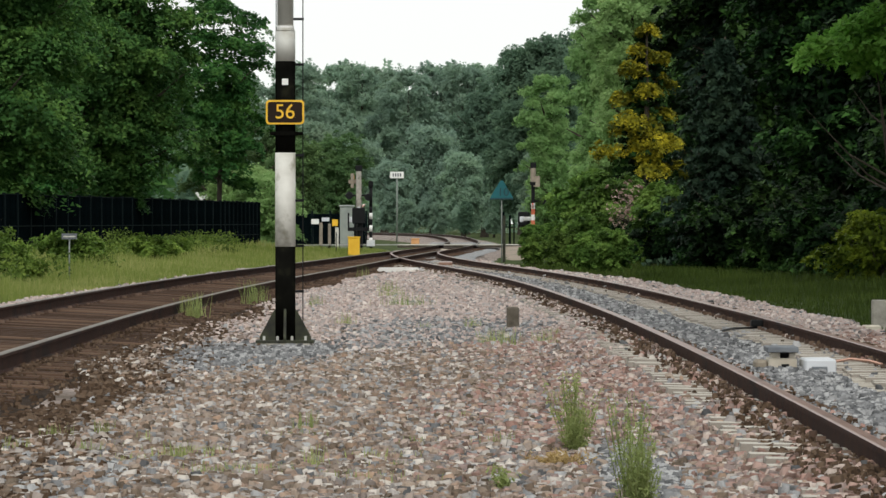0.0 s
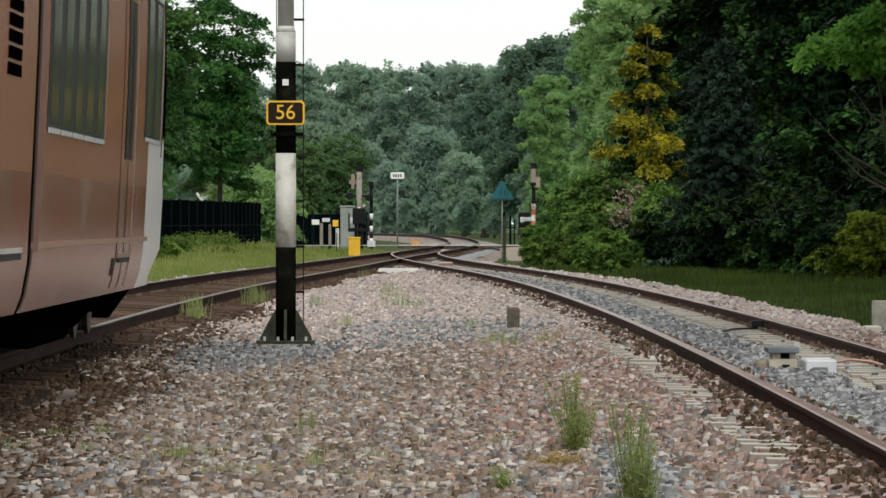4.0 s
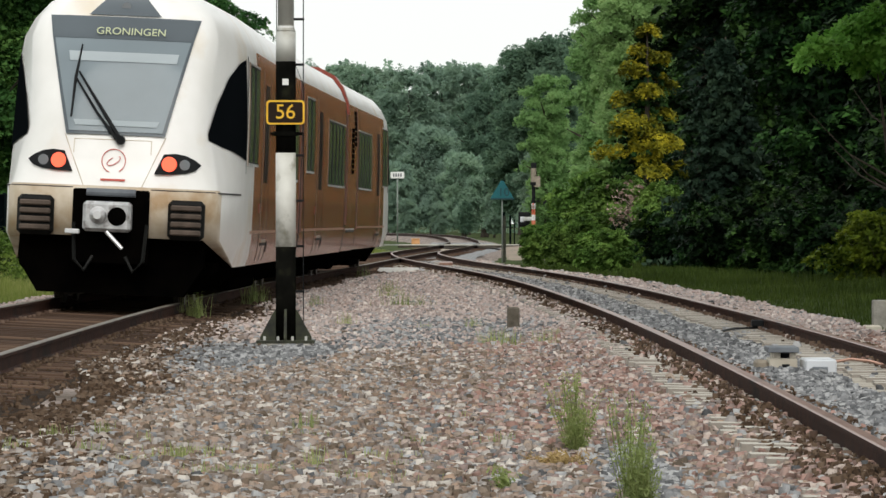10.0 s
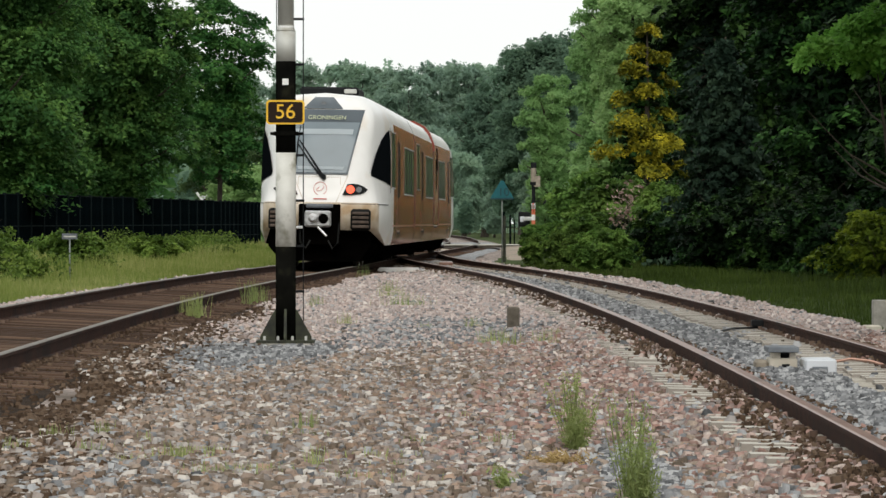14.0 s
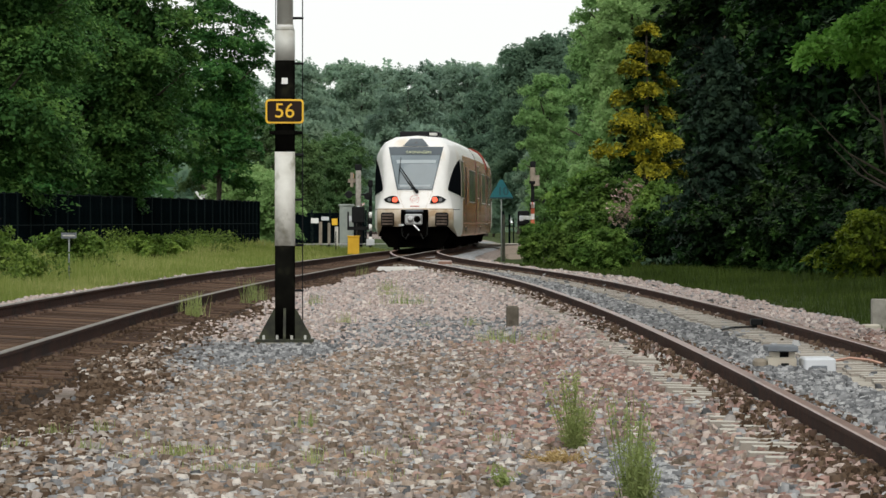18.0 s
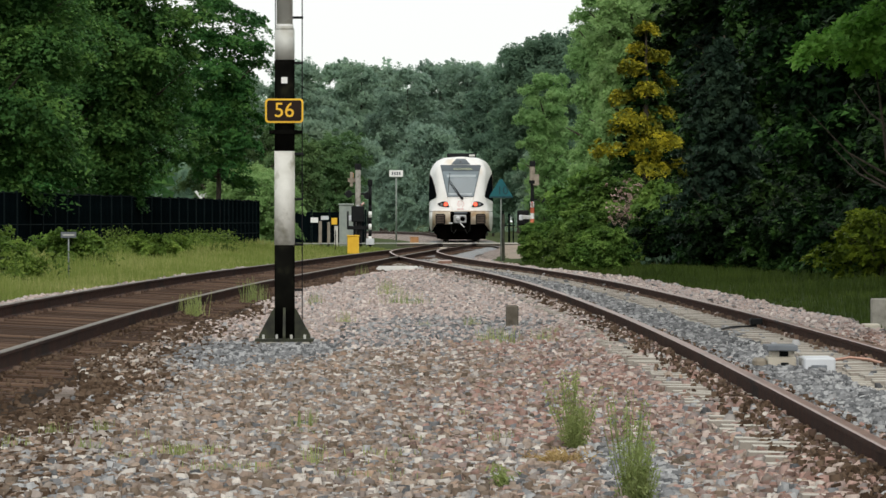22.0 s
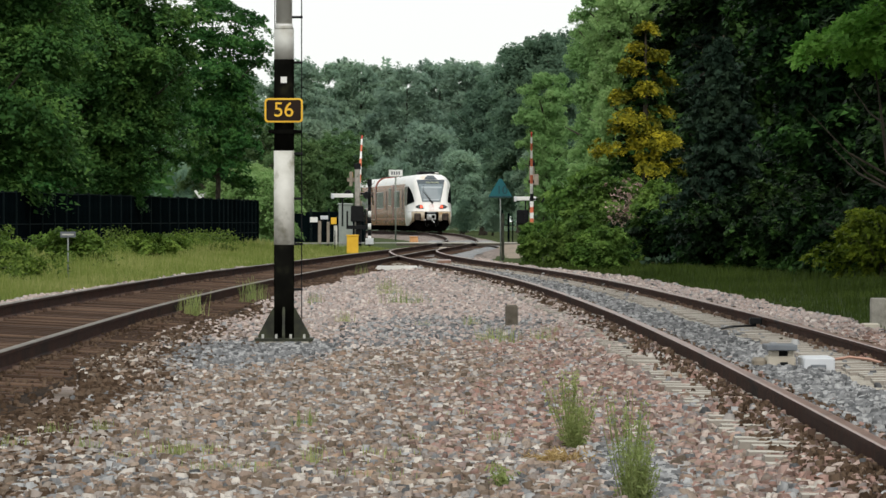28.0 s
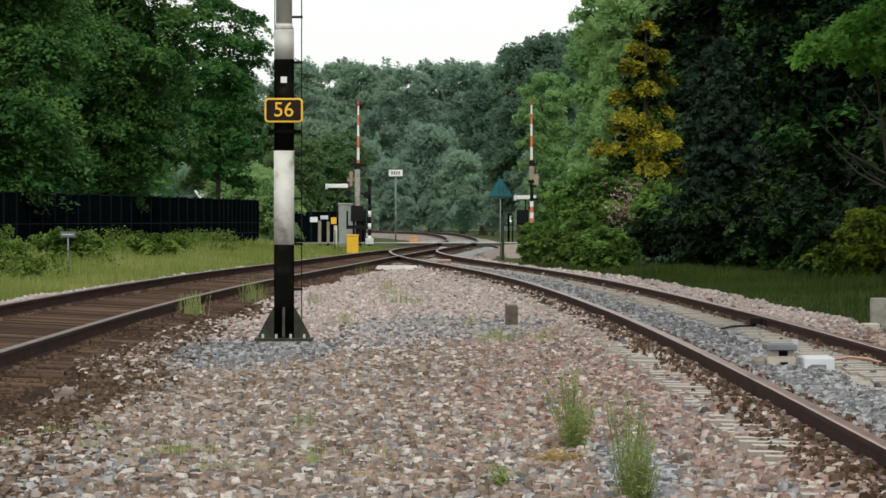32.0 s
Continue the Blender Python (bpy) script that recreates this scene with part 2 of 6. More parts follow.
    "t_stripe": material("train_pale_stripe", [(0.33, 0.17, 0.105), (0.38, 0.21, 0.14)], 0.4, scale=2, bump=0.02),
    "t_seam": material("train_seam", [(0.012, 0.01, 0.01), (0.03, 0.022, 0.02)], 0.8, scale=4, bump=0.05),
    # shade below the train put into this near-black colour
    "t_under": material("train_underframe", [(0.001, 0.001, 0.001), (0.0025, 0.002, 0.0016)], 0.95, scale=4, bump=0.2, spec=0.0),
    "t_post": material("train_window_post", [(0.006, 0.0065, 0.006), (0.014, 0.014, 0.013)], 0.4, scale=3, bump=0.0, spec=0.08),
    "t_trim": material("train_bronze_trim", [(0.24, 0.17, 0.12), (0.3, 0.22, 0.16)], 0.4, scale=3, bump=0.0),
    "t_grille": material("train_grille", [(0.05, 0.035, 0.025), (0.1, 0.072, 0.055)], 0.7, scale=6, bump=0.1),
    "t_metal": material("coupler_metal", [(0.42, 0.42, 0.42), (0.62, 0.62, 0.62)], 0.4, 0.6, scale=8, spots=(0.15, 0.13, 0.12), spot_scale=6, bump=0.1),
    "t_silver": material("silver_trim", [(0.6, 0.6, 0.6), (0.75, 0.75, 0.75)], 0.35, 0.6, scale=4, bump=0.0),
    "t_logo": material("logo_red", [(0.55, 0.09, 0.07), (0.62, 0.14, 0.11)], 0.5, scale=4, bump=0.0),
    "wheel": material("wheel_steel", [(0.06, 0.05, 0.045), (0.14, 0.12, 0.1)], 0.6, 0.5, scale=6, bump=0.1),
    # leaves
    "leaf_oak": leafy("leaf_oak", (0.014, 0.052, 0.015), (0.045, 0.13, 0.032), (0.12, 0.245, 0.055), 0.35, 0.9, 0.06),
    # next two: distance haze put into the leaf colour, paler and bluer
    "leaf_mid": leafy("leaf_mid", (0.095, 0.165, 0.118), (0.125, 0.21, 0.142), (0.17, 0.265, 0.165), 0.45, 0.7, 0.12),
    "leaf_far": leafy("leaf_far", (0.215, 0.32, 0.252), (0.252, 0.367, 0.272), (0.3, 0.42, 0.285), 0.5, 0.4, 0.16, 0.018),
    "leaf_hazel": leafy("leaf_hazel", (0.07, 0.14, 0.055), (0.11, 0.195, 0.075), (0.165, 0.26, 0.1), 0.4),
    # birch green lightened, partly to hold distance haze
    "leaf_birch": leafy("leaf_birch", (0.18, 0.31, 0.115), (0.255, 0.41, 0.155), (0.35, 0.5, 0.205), 0.5, 0.8, 0.08),
    # the wood's shade put into the colour: near-black between lighter sprays
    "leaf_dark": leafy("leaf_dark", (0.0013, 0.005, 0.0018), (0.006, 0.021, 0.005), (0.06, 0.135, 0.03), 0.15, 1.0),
    "leaf_maple": leafy("leaf_maple", (0.03, 0.055, 0.007), (0.09, 0.135, 0.012), (0.2, 0.25, 0.022)),
    "leaf_shrub": leafy("leaf_shrub", (0.025, 0.06, 0.013), (0.1, 0.185, 0.036), (0.23, 0.35, 0.08)),
    "leaf_gold": leafy("leaf_gold", (0.02, 0.036, 0.008), (0.2, 0.19, 0.016), (0.54, 0.45, 0.03), 0.2, 1.6),
    "leaf_bough": leafy("leaf_bough", (0.075, 0.185, 0.03), (0.16, 0.34, 0.055), (0.26, 0.47, 0.09), 0.4),
    "leaf_bramble": leafy("leaf_bramble", (0.035, 0.075, 0.013), (0.11, 0.19, 0.032), (0.235, 0.34, 0.07)),
    # right verge grass, the trees' shade put into its darker green
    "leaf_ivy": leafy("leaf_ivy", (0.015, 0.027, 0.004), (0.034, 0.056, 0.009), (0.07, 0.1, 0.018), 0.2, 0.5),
    "needle": leafy("needle_dark", (0.006, 0.015, 0.01), (0.018, 0.038, 0.023), (0.045, 0.078, 0.042), 0.1),
    "blossom": leafy("blossom_pink", (0.2, 0.15, 0.12), (0.34, 0.24, 0.2), (0.5, 0.36, 0.33), 0.2),
    "weed": leafy("weed_leaf", (0.19, 0.24, 0.08), (0.3, 0.36, 0.13), (0.42, 0.46, 0.22), 0.45),
    "straw": leafy("dry_straw", (0.25, 0.17, 0.07), (0.35, 0.25, 0.11), (0.45, 0.33, 0.17)),
}


def glass(name, color, rough, spec=0.7):
    m = material(name, [color, tuple(c * 1.3 for c in color)], rough, scale=0.6, bump=0, spec=spec)
    return m


M["t_glass"] = glass("train_window_glass", (0.07, 0.08, 0.06), 0.15, 0.22)
M["t_cab_glass"] = glass("cab_side_glass", (0.004, 0.005, 0.006), 0.2, 0.0)
M["t_shield"] = glass("windscreen_glass", (0.17, 0.205, 0.225), 0.12, 0.3)
M["t_display"] = glass("display_glass", (0.085, 0.1, 0.112), 0.15, 0.2)
M["t_lens"] = glass("lamp_lens", (0.12, 0.13, 0.14), 0.1, 0.8)
M["t_blind"] = glass("blind_cloth", (0.34, 0.38, 0.4), 0.7, 0.2)


def glowing(name, color, strength):
    m = material(name, [color, color], 0.4, bump=0)
    b = m.node_tree.nodes["Principled BSDF"]
    b.inputs["Emission Color"].default_value, b.inputs["Emission Strength"].default_value = (*color, 1), strength
    return m


M["tail_light"] = glowing("tail_light_red", (1.0, 0.12, 0.06), 1.1)
M["display"] = glowing("display_text", (0.42, 0.45, 0.28), 0.14)

# ---------------------------------------------------------------- mesh helpers


def quads_mesh(name, faces):
    """A mesh of loose faces from an array (n, corners, 3)."""
    faces = np.asarray(faces, dtype=np.float32)
    n, k = faces.shape[:2]
    me = bpy.data.meshes.new(name)
    me.vertices.add(k * n)
    me.vertices.foreach_set("co", faces.ravel())
    me.loops.add(k * n)
    me.loops.foreach_set("vertex_index", np.arange(k * n, dtype=np.int32))
    me.polygons.add(n)
    me.polygons.foreach_set("loop_start", np.arange(0, k * n, k, dtype=np.int32))
    me.update(calc_edges=True)
    return me


def repeat_mesh(name, verts, faces):
    """Many alike little solids: verts (n, k, 3), faces a list of faces on the k vertices."""
    verts = np.asarray(verts, dtype=np.float32)
    n, k = verts.shape[:2]
    flat = np.array([i for f in faces for i in f], dtype=np.int32)
    idx = (flat[None] + (np.arange(n, dtype=np.int32) * k)[:, None]).ravel()
    first = np.cumsum([0] + [len(f) for f in faces[:-1]]).astype(np.int32)
    starts = (first[None] + (np.arange(n, dtype=np.int32) * len(flat))[:, None]).ravel()
    me = bpy.data.meshes.new(name)
    me.vertices.add(n * k)
    me.vertices.foreach_set("co", verts.ravel())
    me.loops.add(len(idx))
    me.loops.foreach_set("vertex_index", idx)
    me.polygons.add(len(starts))
    me.polygons.foreach_set("loop_start", starts)
    me.update(calc_edges=True)
    return me


def to_mesh(name, bm, smooth=False):
    me = bpy.data.meshes.new(name)
    bmesh.ops.recalc_face_normals(bm, faces=bm.faces)
    bm.to_mesh(me)
    bm.free()
    if smooth:
        me.polygons.foreach_set("use_smooth", [True] * len(me.polygons))
    return me


def part(name, geometry, mat, parent=None, label="", m=None, smooth=False):
    """One mesh object under a thing or a part."""
    me = to_mesh(name, geometry, smooth) if isinstance(geometry, bmesh.types.BMesh) else geometry
    if not me.materials:
        for one in (mat if isinstance(mat, (list, tuple)) else [mat]):
            me.materials.append(M[one])
    ob = new(name, me)
    ob.parent = parent
    if m is not None:
        ob.matrix_local = m
    if label:
        ob["label"] = label
    return ob


def thing(name, m, label, category, group="", kind=""):
    ob = new(name)
    ob.matrix_world = m
    return tagged(ob, label, category, group, kind)


def box(x0, x1, y0, y1, z0, z1, bevel=0.0, bm=None):
    own = bmesh.new()
    vs = [own.verts.new((x, y, z)) for z in (z0, z1) for y in (y0, y1) for x in (x0, x1)]
    for f in ((0, 1, 3, 2), (4, 6, 7, 5), (0, 4, 5, 1), (2, 3, 7, 6), (0, 2, 6, 4), (1, 5, 7, 3)):
        own.faces.new([vs[i] for i in f])
    if bevel:
        bmesh.ops.bevel(own, geom=own.edges[:], offset=bevel, segments=1, affect="EDGES")
    if bm is None:
        return own
    me = bpy.data.meshes.new("t")
    own.to_mesh(me)
    own.free()
    bm.from_mesh(me)
    bpy.data.meshes.remove(me)
    return bm


def tube(points, radii, n=10, bm=None, caps=True):
    bm = bm or bmesh.new()
    rings = []
    pts = [Vector(p) for p in points]
    for i, p in enumerate(pts):
        d = (pts[min(i + 1, len(pts) - 1)] - pts[max(i - 1, 0)]).normalized()
        side = d.cross(Vector((0, 0, 1)) if abs(d.z) < 0.9 else Vector((1, 0, 0))).normalized()
        up = side.cross(d)
        rings.append([bm.verts.new(p + (side * math.cos(q) + up * math.sin(q)) * radii[i]) for q in (2 * math.pi * k / n for k in range(n))])
    for a, b in zip(rings, rings[1:]):
        for k in range(n):
            bm.faces.new((a[k], a[(k + 1) % n], b[(k + 1) % n], b[k]))
    if caps:
        bm.faces.new(rings[0][::-1])
        bm.faces.new(rings[-1])
    return bm


def slab(outline, y0, y1, bm=None):
    """A plate with the outline (x, z), from y0 to y1."""
    bm = bm or bmesh.new()
    a = [bm.verts.new((x, y0, z)) for x, z in outline]
    b = [bm.verts.new((x, y1, z)) for x, z in outline]
    bm.faces.new(a)
    bm.faces.new(b[::-1])
    for k in range(len(a)):
        j = (k + 1) % len(a)
        bm.faces.new((a[k], b[k], b[j], a[j]))
    return bm


def rounded(w, h, r, n=4):
    pts = []
    for cx, cz, q in ((w / 2 - r, h / 2 - r, 0), (-w / 2 + r, h / 2 - r, 90), (-w / 2 + r, -h / 2 + r, 180), (w / 2 - r, -h / 2 + r, 270)):
        for k in range(n + 1):
            u = radians(q + 90 * k / n)
            pts.append((cx + r * math.cos(u), cz + r * math.sin(u)))
    return pts


def lettering(words, size, mat, parent, m, label=""):
    """Words as a thin mesh that faces -y."""
    cu = bpy.data.curves.new("words", "FONT")
    cu.body, cu.size, cu.align_x, cu.align_y, cu.extrude = words, size, "CENTER", "CENTER", 0.002
    ob = new("words", cu)
    me = bpy.data.meshes.new_from_object(ob.evaluated_get(bpy.context.evaluated_depsgraph_get()))
    bpy.data.objects.remove(ob)
    me.transform(Matrix.Rotation(radians(90), 4, "X"))
    return part("lettering", me, mat, parent, label, m)


# ---------------------------------------------------------------- the lines of the tracks, seen from above


def smooth_line(rows, step=1.0):
    """A smooth curve through (y, x) rows, as dense samples."""
    ys, xs = np.array([r[0] for r in rows], float), np.array([r[1] for r in rows], float)
    yy = np.arange(ys[0], ys[-1] + step, step)
    xx = np.interp(yy, ys, xs)
    k = np.hanning(25)
    k /= k.sum()
    pad = 12
    ext = np.concatenate([xx[0] + (np.arange(-pad, 0)) * (xx[1] - xx[0]), xx, xx[-1] + np.arange(1, pad + 1) * (xx[-1] - xx[-2])])
    return yy, np.convolve(ext, k, "valid")


MAIN = [(201.3, -0.3), (219.8, 0.25), (234.8, 0.62), (255.4, 0.93), (278.9, 1.07), (292.8, 1.02), (310.8, 0.87), (331.7, 0.44), (356.7, -0.36),
        (383.1, -2.02), (401.1, -3.63), (419.1, -5.47), (449.7, -9.61), (505.2, -19.65), (574.0, -35.32)]
LEFT = [(-120, -4.2), (23.1, -4.2), (57.8, -4.2), (67.1, -4.13), (80.4, -3.95), (93.7, -3.66), (104.1, -3.35), (116.4, -2.97), (130.1, -2.57),
        (149.9, -2.03), (173.5, -1.33), (186.2, -0.92)]
RIGHT = [(-20, 2.72), (23.1, 2.78), (32.4, 2.8), (46.3, 2.77), (59, 2.68), (75.2, 2.44), (90.2, 2.13), (106.4, 1.58), (120.3, 0.95), (134.2, 0.24),
         (153.8, -0.55), (174.7, -0.98), (187.4, -0.82)]
LY, LX = smooth_line(LEFT + MAIN)
RY, RX = smooth_line(RIGHT + MAIN)


def left_x(y):
    return float(np.interp(y, LY, LX))


def right_x(y):
    return float(np.interp(y, RY, RX))


def rise(y):
    """Height of the rails: level, then a slight rise past the crossing."""
    return float(np.interp(y, (258, 293, 311, 332, 357, 385, 420, 520), (0, 0.009, 0.04, 0.082, 0.116, 0.117, 0.108, 0.1)))


def cant(y):
    """How far the left rail of the left track lies above the right one."""
    return float(np.interp(y, (20, 40, 100, 150, 185), (0.06, 0.075, 0.075, 0.03, 0)))

# ---------------------------------------------------------------- ground, ballast, tracks
STEPS = list(np.arange(-110, 20, 10.0)) + list(np.arange(20, 300, 3.0)) + list(np.arange(300, 545, 8.0))


def strip_mesh(name, rows):
    """A sheet from rows of points, each row across the line."""
    bm = bmesh.new()
    vs = [[bm.verts.new(p) for p in row] for row in rows]
    for a, b in zip(vs, vs[1:]):
        for k in range(len(a) - 1):
            bm.faces.new((a[k], a[k + 1], b[k + 1], b[k]))
    return to_mesh(name, bm)


def wobble(x, y, s=0.3):
    return noise.noise((x * s, y * s, 3.7))


def bed_left(y):
    return left_x(y) - float(np.interp(y, (20, 80, 120, 140, 170, 240), (2.6, 2.5, 2.6, 2.3, 2.1, 2.0))) + 0.15 * wobble(1, y)


def bed_right(y):
    return right_x(y) + float(np.interp(y, (20, 58, 75, 110, 140, 180, 240), (2.2, 2.2, 2.3, 2.6, 2.1, 2.0, 2.0))) + 0.15 * wobble(9, y)


# one sheet of earth that reaches the horizon
far = [-1500, -400, -120, -60, -30, -16, -10, -6, -3, 0, 3, 6, 10, 16, 30, 60, 120, 400, 1500]
rows = []
for y in [-600, -200, -110] + list(np.arange(-50, 330, 10.0)) + [340, 380, 420, 460, 520, 600, 800, 1200, 2500]:
    row = []
    for x in far:
        z = -0.42 + rise(y) * 0.8
        if bed_left(y) - 1 > x:
            z += 0.1 * min(1, (bed_left(y) - 1 - x) / 4)
        z += 0.06 * wobble(x, y, 0.13)
        row.append((x, y, z))
    rows.append(row)
ground = part("ground", strip_mesh("ground", rows), "grass_ground")
tagged(ground, "grassy earth with rough vegetation beside the railway", "ground", kind="structure")

rows = []
for y in STEPS:
    l, r, z = bed_left(y), bed_right(y), rise(y) - 0.205
    row = [(l - 0.5, y, z - 0.3), (l - 0.1, y, z - 0.08), (l + 0.3, y, z)]
    for q in np.linspace(0.08, 0.92, 15):
        x = l + (r - l) * q
        row.append((x, y, z + 0.03 * wobble(x, y, 0.6) + 0.055 * float(np.interp(y, (20, 118, 146), (1, 1, 0))) * float(np.interp(abs(x - right_x(y)), (1.2, 1.6), (1, 0)))))
    rows.append(row + [(r - 0.3, y, z), (r + 0.1, y, z - 0.08), (r + 0.5, y, z - 0.3)])
ballast = part("ballast_bed", strip_mesh("ballast_bed", rows), "ballast")
tagged(ballast, "bed of brown and grey crushed stone ballast", "ballast", kind="structure")

# rust-stained ballast along the left track, 4 mm and more over the bed
rows = []
for y in STEPS:
    if y < 200:
        c = left_x(y)
        rows.append([(c + q, y, rise(y) - 0.167 + 0.004 * wobble(q * 5, y, 1.3) + cant(y) * (0.5 - q / 1.504) - (0.02 if abs(q) > 1.5 else 0)) for q in (-1.6, -1.2, -0.8, -0.4, 0, 0.4, 0.8, 1.2, 1.38, 1.55)])
stain = part("stained_ballast", strip_mesh("stained_ballast", rows), "ballast_rust")
tagged(stain, "rust-brown oil-stained ballast between the timber sleepers", "ballast", kind="structure")

RAIL = [(-0.07, -0.16), (-0.07, -0.15), (-0.012, -0.13), (-0.012, -0.045), (-0.035, -0.035), (-0.036, -0.008), (-0.028, 0.0),
        (0.028, 0.0), (0.036, -0.008), (0.035, -0.035), (0.012, -0.045), (0.012, -0.13), (0.07, -0.15), (0.07, -0.16)]


def rail_mesh(line, offset, y0, y1, lift, top):
    bm = bmesh.new()
    rings = []
    for y in np.arange(y0, y1 + 0.01, 3.0):
        slope = (line(y + 1) - line(y - 1)) / 2
        x, z = line(y) + offset * math.sqrt(1 + slope * slope), rise(y) + lift(y)
        rings.append([bm.verts.new((x + dx, y, z + dz)) for dx, dz in RAIL])
    for a, b in zip(rings, rings[1:]):
        for k in range(len(RAIL)):
            f = bm.faces.new((a[k], a[(k + 1) % len(RAIL)], b[(k + 1) % len(RAIL)], b[k]))
            f.material_index = 1 if k in (5, 6, 7) else 0
    bm.faces.new(rings[0][::-1])
    bm.faces.new(rings[-1])
    return to_mesh("rail", bm)


def level(y):
    return 0.0


def banked(y):
    """How much the sleepers and stones of the right track stand up round its rails."""
    return 0.05 * float(np.interp(y, (20, 118, 146), (1, 1, 0)))


track_left = thing("railway_track", pose(0, 0, 0), "rusty steel rails on dark timber sleepers", "railway track", "railway tracks", "structure")
track_right = thing("railway_track", pose(0, 0, 0), "brown rusted rails on pale concrete sleepers", "railway track", "railway tracks", "structure")
part("rail", rail_mesh(left_x, 0.752, -108, 540, level, 0), ("rail_side", "rail_top"), track_left)
part("rail", rail_mesh(left_x, -0.752, -108, 540, cant, 0), ("rail_side", "rail_top"), track_left)
part("rail", rail_mesh(right_x, -0.752, -18, 216, level, 0), ("rail_side", "rail_top_rust"), track_right)
part("rail", rail_mesh(right_x, 0.752, -18, 216, level, 0), ("rail_side", "rail_top_rust"), track_right)

timber_block = to_mesh("sleeper", box(-1.3, 1.3, -0.125, 0.125, -0.2, -0.155, 0.012))
timber_block.materials.append(M["timber"])
concrete_bm = bmesh.new()
for sd in (-1, 1):
    a = [concrete_bm.verts.new((sd * x, yy, z)) for x, z, yy in ((0.3, -0.24, -0.13), (1.28, -0.24, -0.13), (1.28, -0.24, 0.13), (0.3, -0.24, 0.13))]
    b = [concrete_bm.verts.new((sd * x, yy, z)) for x, z, yy in ((0.3, -0.172, -0.115), (1.26, -0.158, -0.115), (1.26, -0.158, 0.115), (0.3, -0.172, 0.115))]
    concrete_bm.faces.new(b)
    # flanks get the darker tone, part stain and part painted shade
    for k in range(4):
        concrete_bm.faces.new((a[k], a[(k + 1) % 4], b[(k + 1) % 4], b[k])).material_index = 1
box(-0.31, 0.31, -0.09, 0.09, -0.24, -0.19, 0, concrete_bm)
concrete_block = to_mesh("sleeper", concrete_bm)
concrete_block.materials.append(M["concrete"])
concrete_block.materials.append(M["concrete_stained_shade"])
for line, block, owner, y0, y1 in ((left_x, timber_block, track_left, 24, 172), (right_x, concrete_block, track_right, 20, 172), (left_x, timber_block, track_left, 172, 232)):
    y = y0
    while y < y1:
        ob = new("sleeper", block)
        ob.parent = owner
        tilt = math.degrees(cant(y) / 1.5) if block is timber_block else 0
        ob.matrix_local = pose(line(y) + random.uniform(-0.04, 0.04), y, rise(y) + (0.5 * cant(y) if block is timber_block else banked(y)) + random.uniform(-0.006, 0.004), 0, tilt, -math.degrees(line(y + 0.5) - line(y - 0.5)) + random.uniform(-0.6, 0.6))
        y += 0.6

# clips and bolts that hold the rails
cube = np.array([(x, y, z) for z in (0, 1) for y in (-1, 1) for x in (-1, 1)], float)
CUBE_FACES = [(4, 5, 7, 6), (0, 1, 5, 4), (2, 6, 7, 3), (0, 4, 6, 2), (1, 3, 7, 5)]
for line, owner, lift in ((left_x, track_left, cant), (right_x, track_right, level)):
    blocks = []
    for y in np.arange(20.0 if owner is track_right else 24.0, 170, 0.6):
        for off in (-0.752, 0.752):
            for side in (-0.1, 0.1):
                z = -0.17 + (lift(y) if off < 0 else 0) + (banked(y) if owner is track_right else 0)
                w, d, h = random.uniform(0.016, 0.028), random.uniform(0.02, 0.045), random.uniform(0.025, 0.05)
                blocks.append(cube * (w, d, h) + (line(y) + off + side, y + random.uniform(-0.02, 0.02), z))
    part("rail_fastening", repeat_mesh("rail_fastening", blocks, CUBE_FACES), "fastener", owner)["kind"] = "stuff"

# loose stones on the bed
POLE = (-1.53, 52.6)
STONE_FACES = [(3, 4, 5), (0, 1, 4, 3), (1, 2, 5, 4), (2, 0, 3, 5)]
rng = np.random.default_rng(7)


def stones(xs, ys, zs, size):
    n = len(xs)
    turn = rng.uniform(0, 6.28, n)
    ca, sa = np.cos(turn), np.sin(turn)
    base = np.array([(-1.1, -0.8, -0.5), (1.1, -0.8, -0.5), (0, 1.2, -0.5), (-0.7, -0.5, 0.6), (0.7, -0.5, 0.6), (0, 0.75, 0.6)])
    v = base[None] * rng.uniform(0.5, 1.4, (n, 6, 3)) * (size[:, None, None] * np.array((0.56, 0.56, 0.62)) * rng.uniform(0.7, 1.3, (n, 1, 3)))
    v[:, 3:, :2] += rng.uniform(-0.25, 0.25, (n, 1, 2)) * size[:, None, None]
    x = v[:, :, 0] * ca[:, None] - v[:, :, 1] * sa[:, None]
    y = v[:, :, 0] * sa[:, None] + v[:, :, 1] * ca[:, None]
    return np.stack([x + xs[:, None], y + ys[:, None], v[:, :, 2] + zs[:, None]], -1)


def scatter(y0, y1, density, size0, size1):
    """Places over the visible stretch of the bed."""
    area_x = 0.09 * y1 + 0.3
    n = int(density * (y1 - y0) * 2 * area_x)
    ys = rng.uniform(y0, y1, n)
    xs = rng.uniform(-area_x, area_x, n)
    l = np.array([bed_left(y) for y in np.arange(y0, y1 + 1)])
    r = np.array([bed_right(y) for y in np.arange(y0, y1 + 1)])
    k = (ys - y0).astype(int)
    keep = (xs > l[k] + 0.05) & (xs < r[k] - 0.05) & (np.abs(xs) < 0.084 * ys + 0.3)
    return xs[keep], ys[keep], rng.uniform(size0, size1, keep.sum())


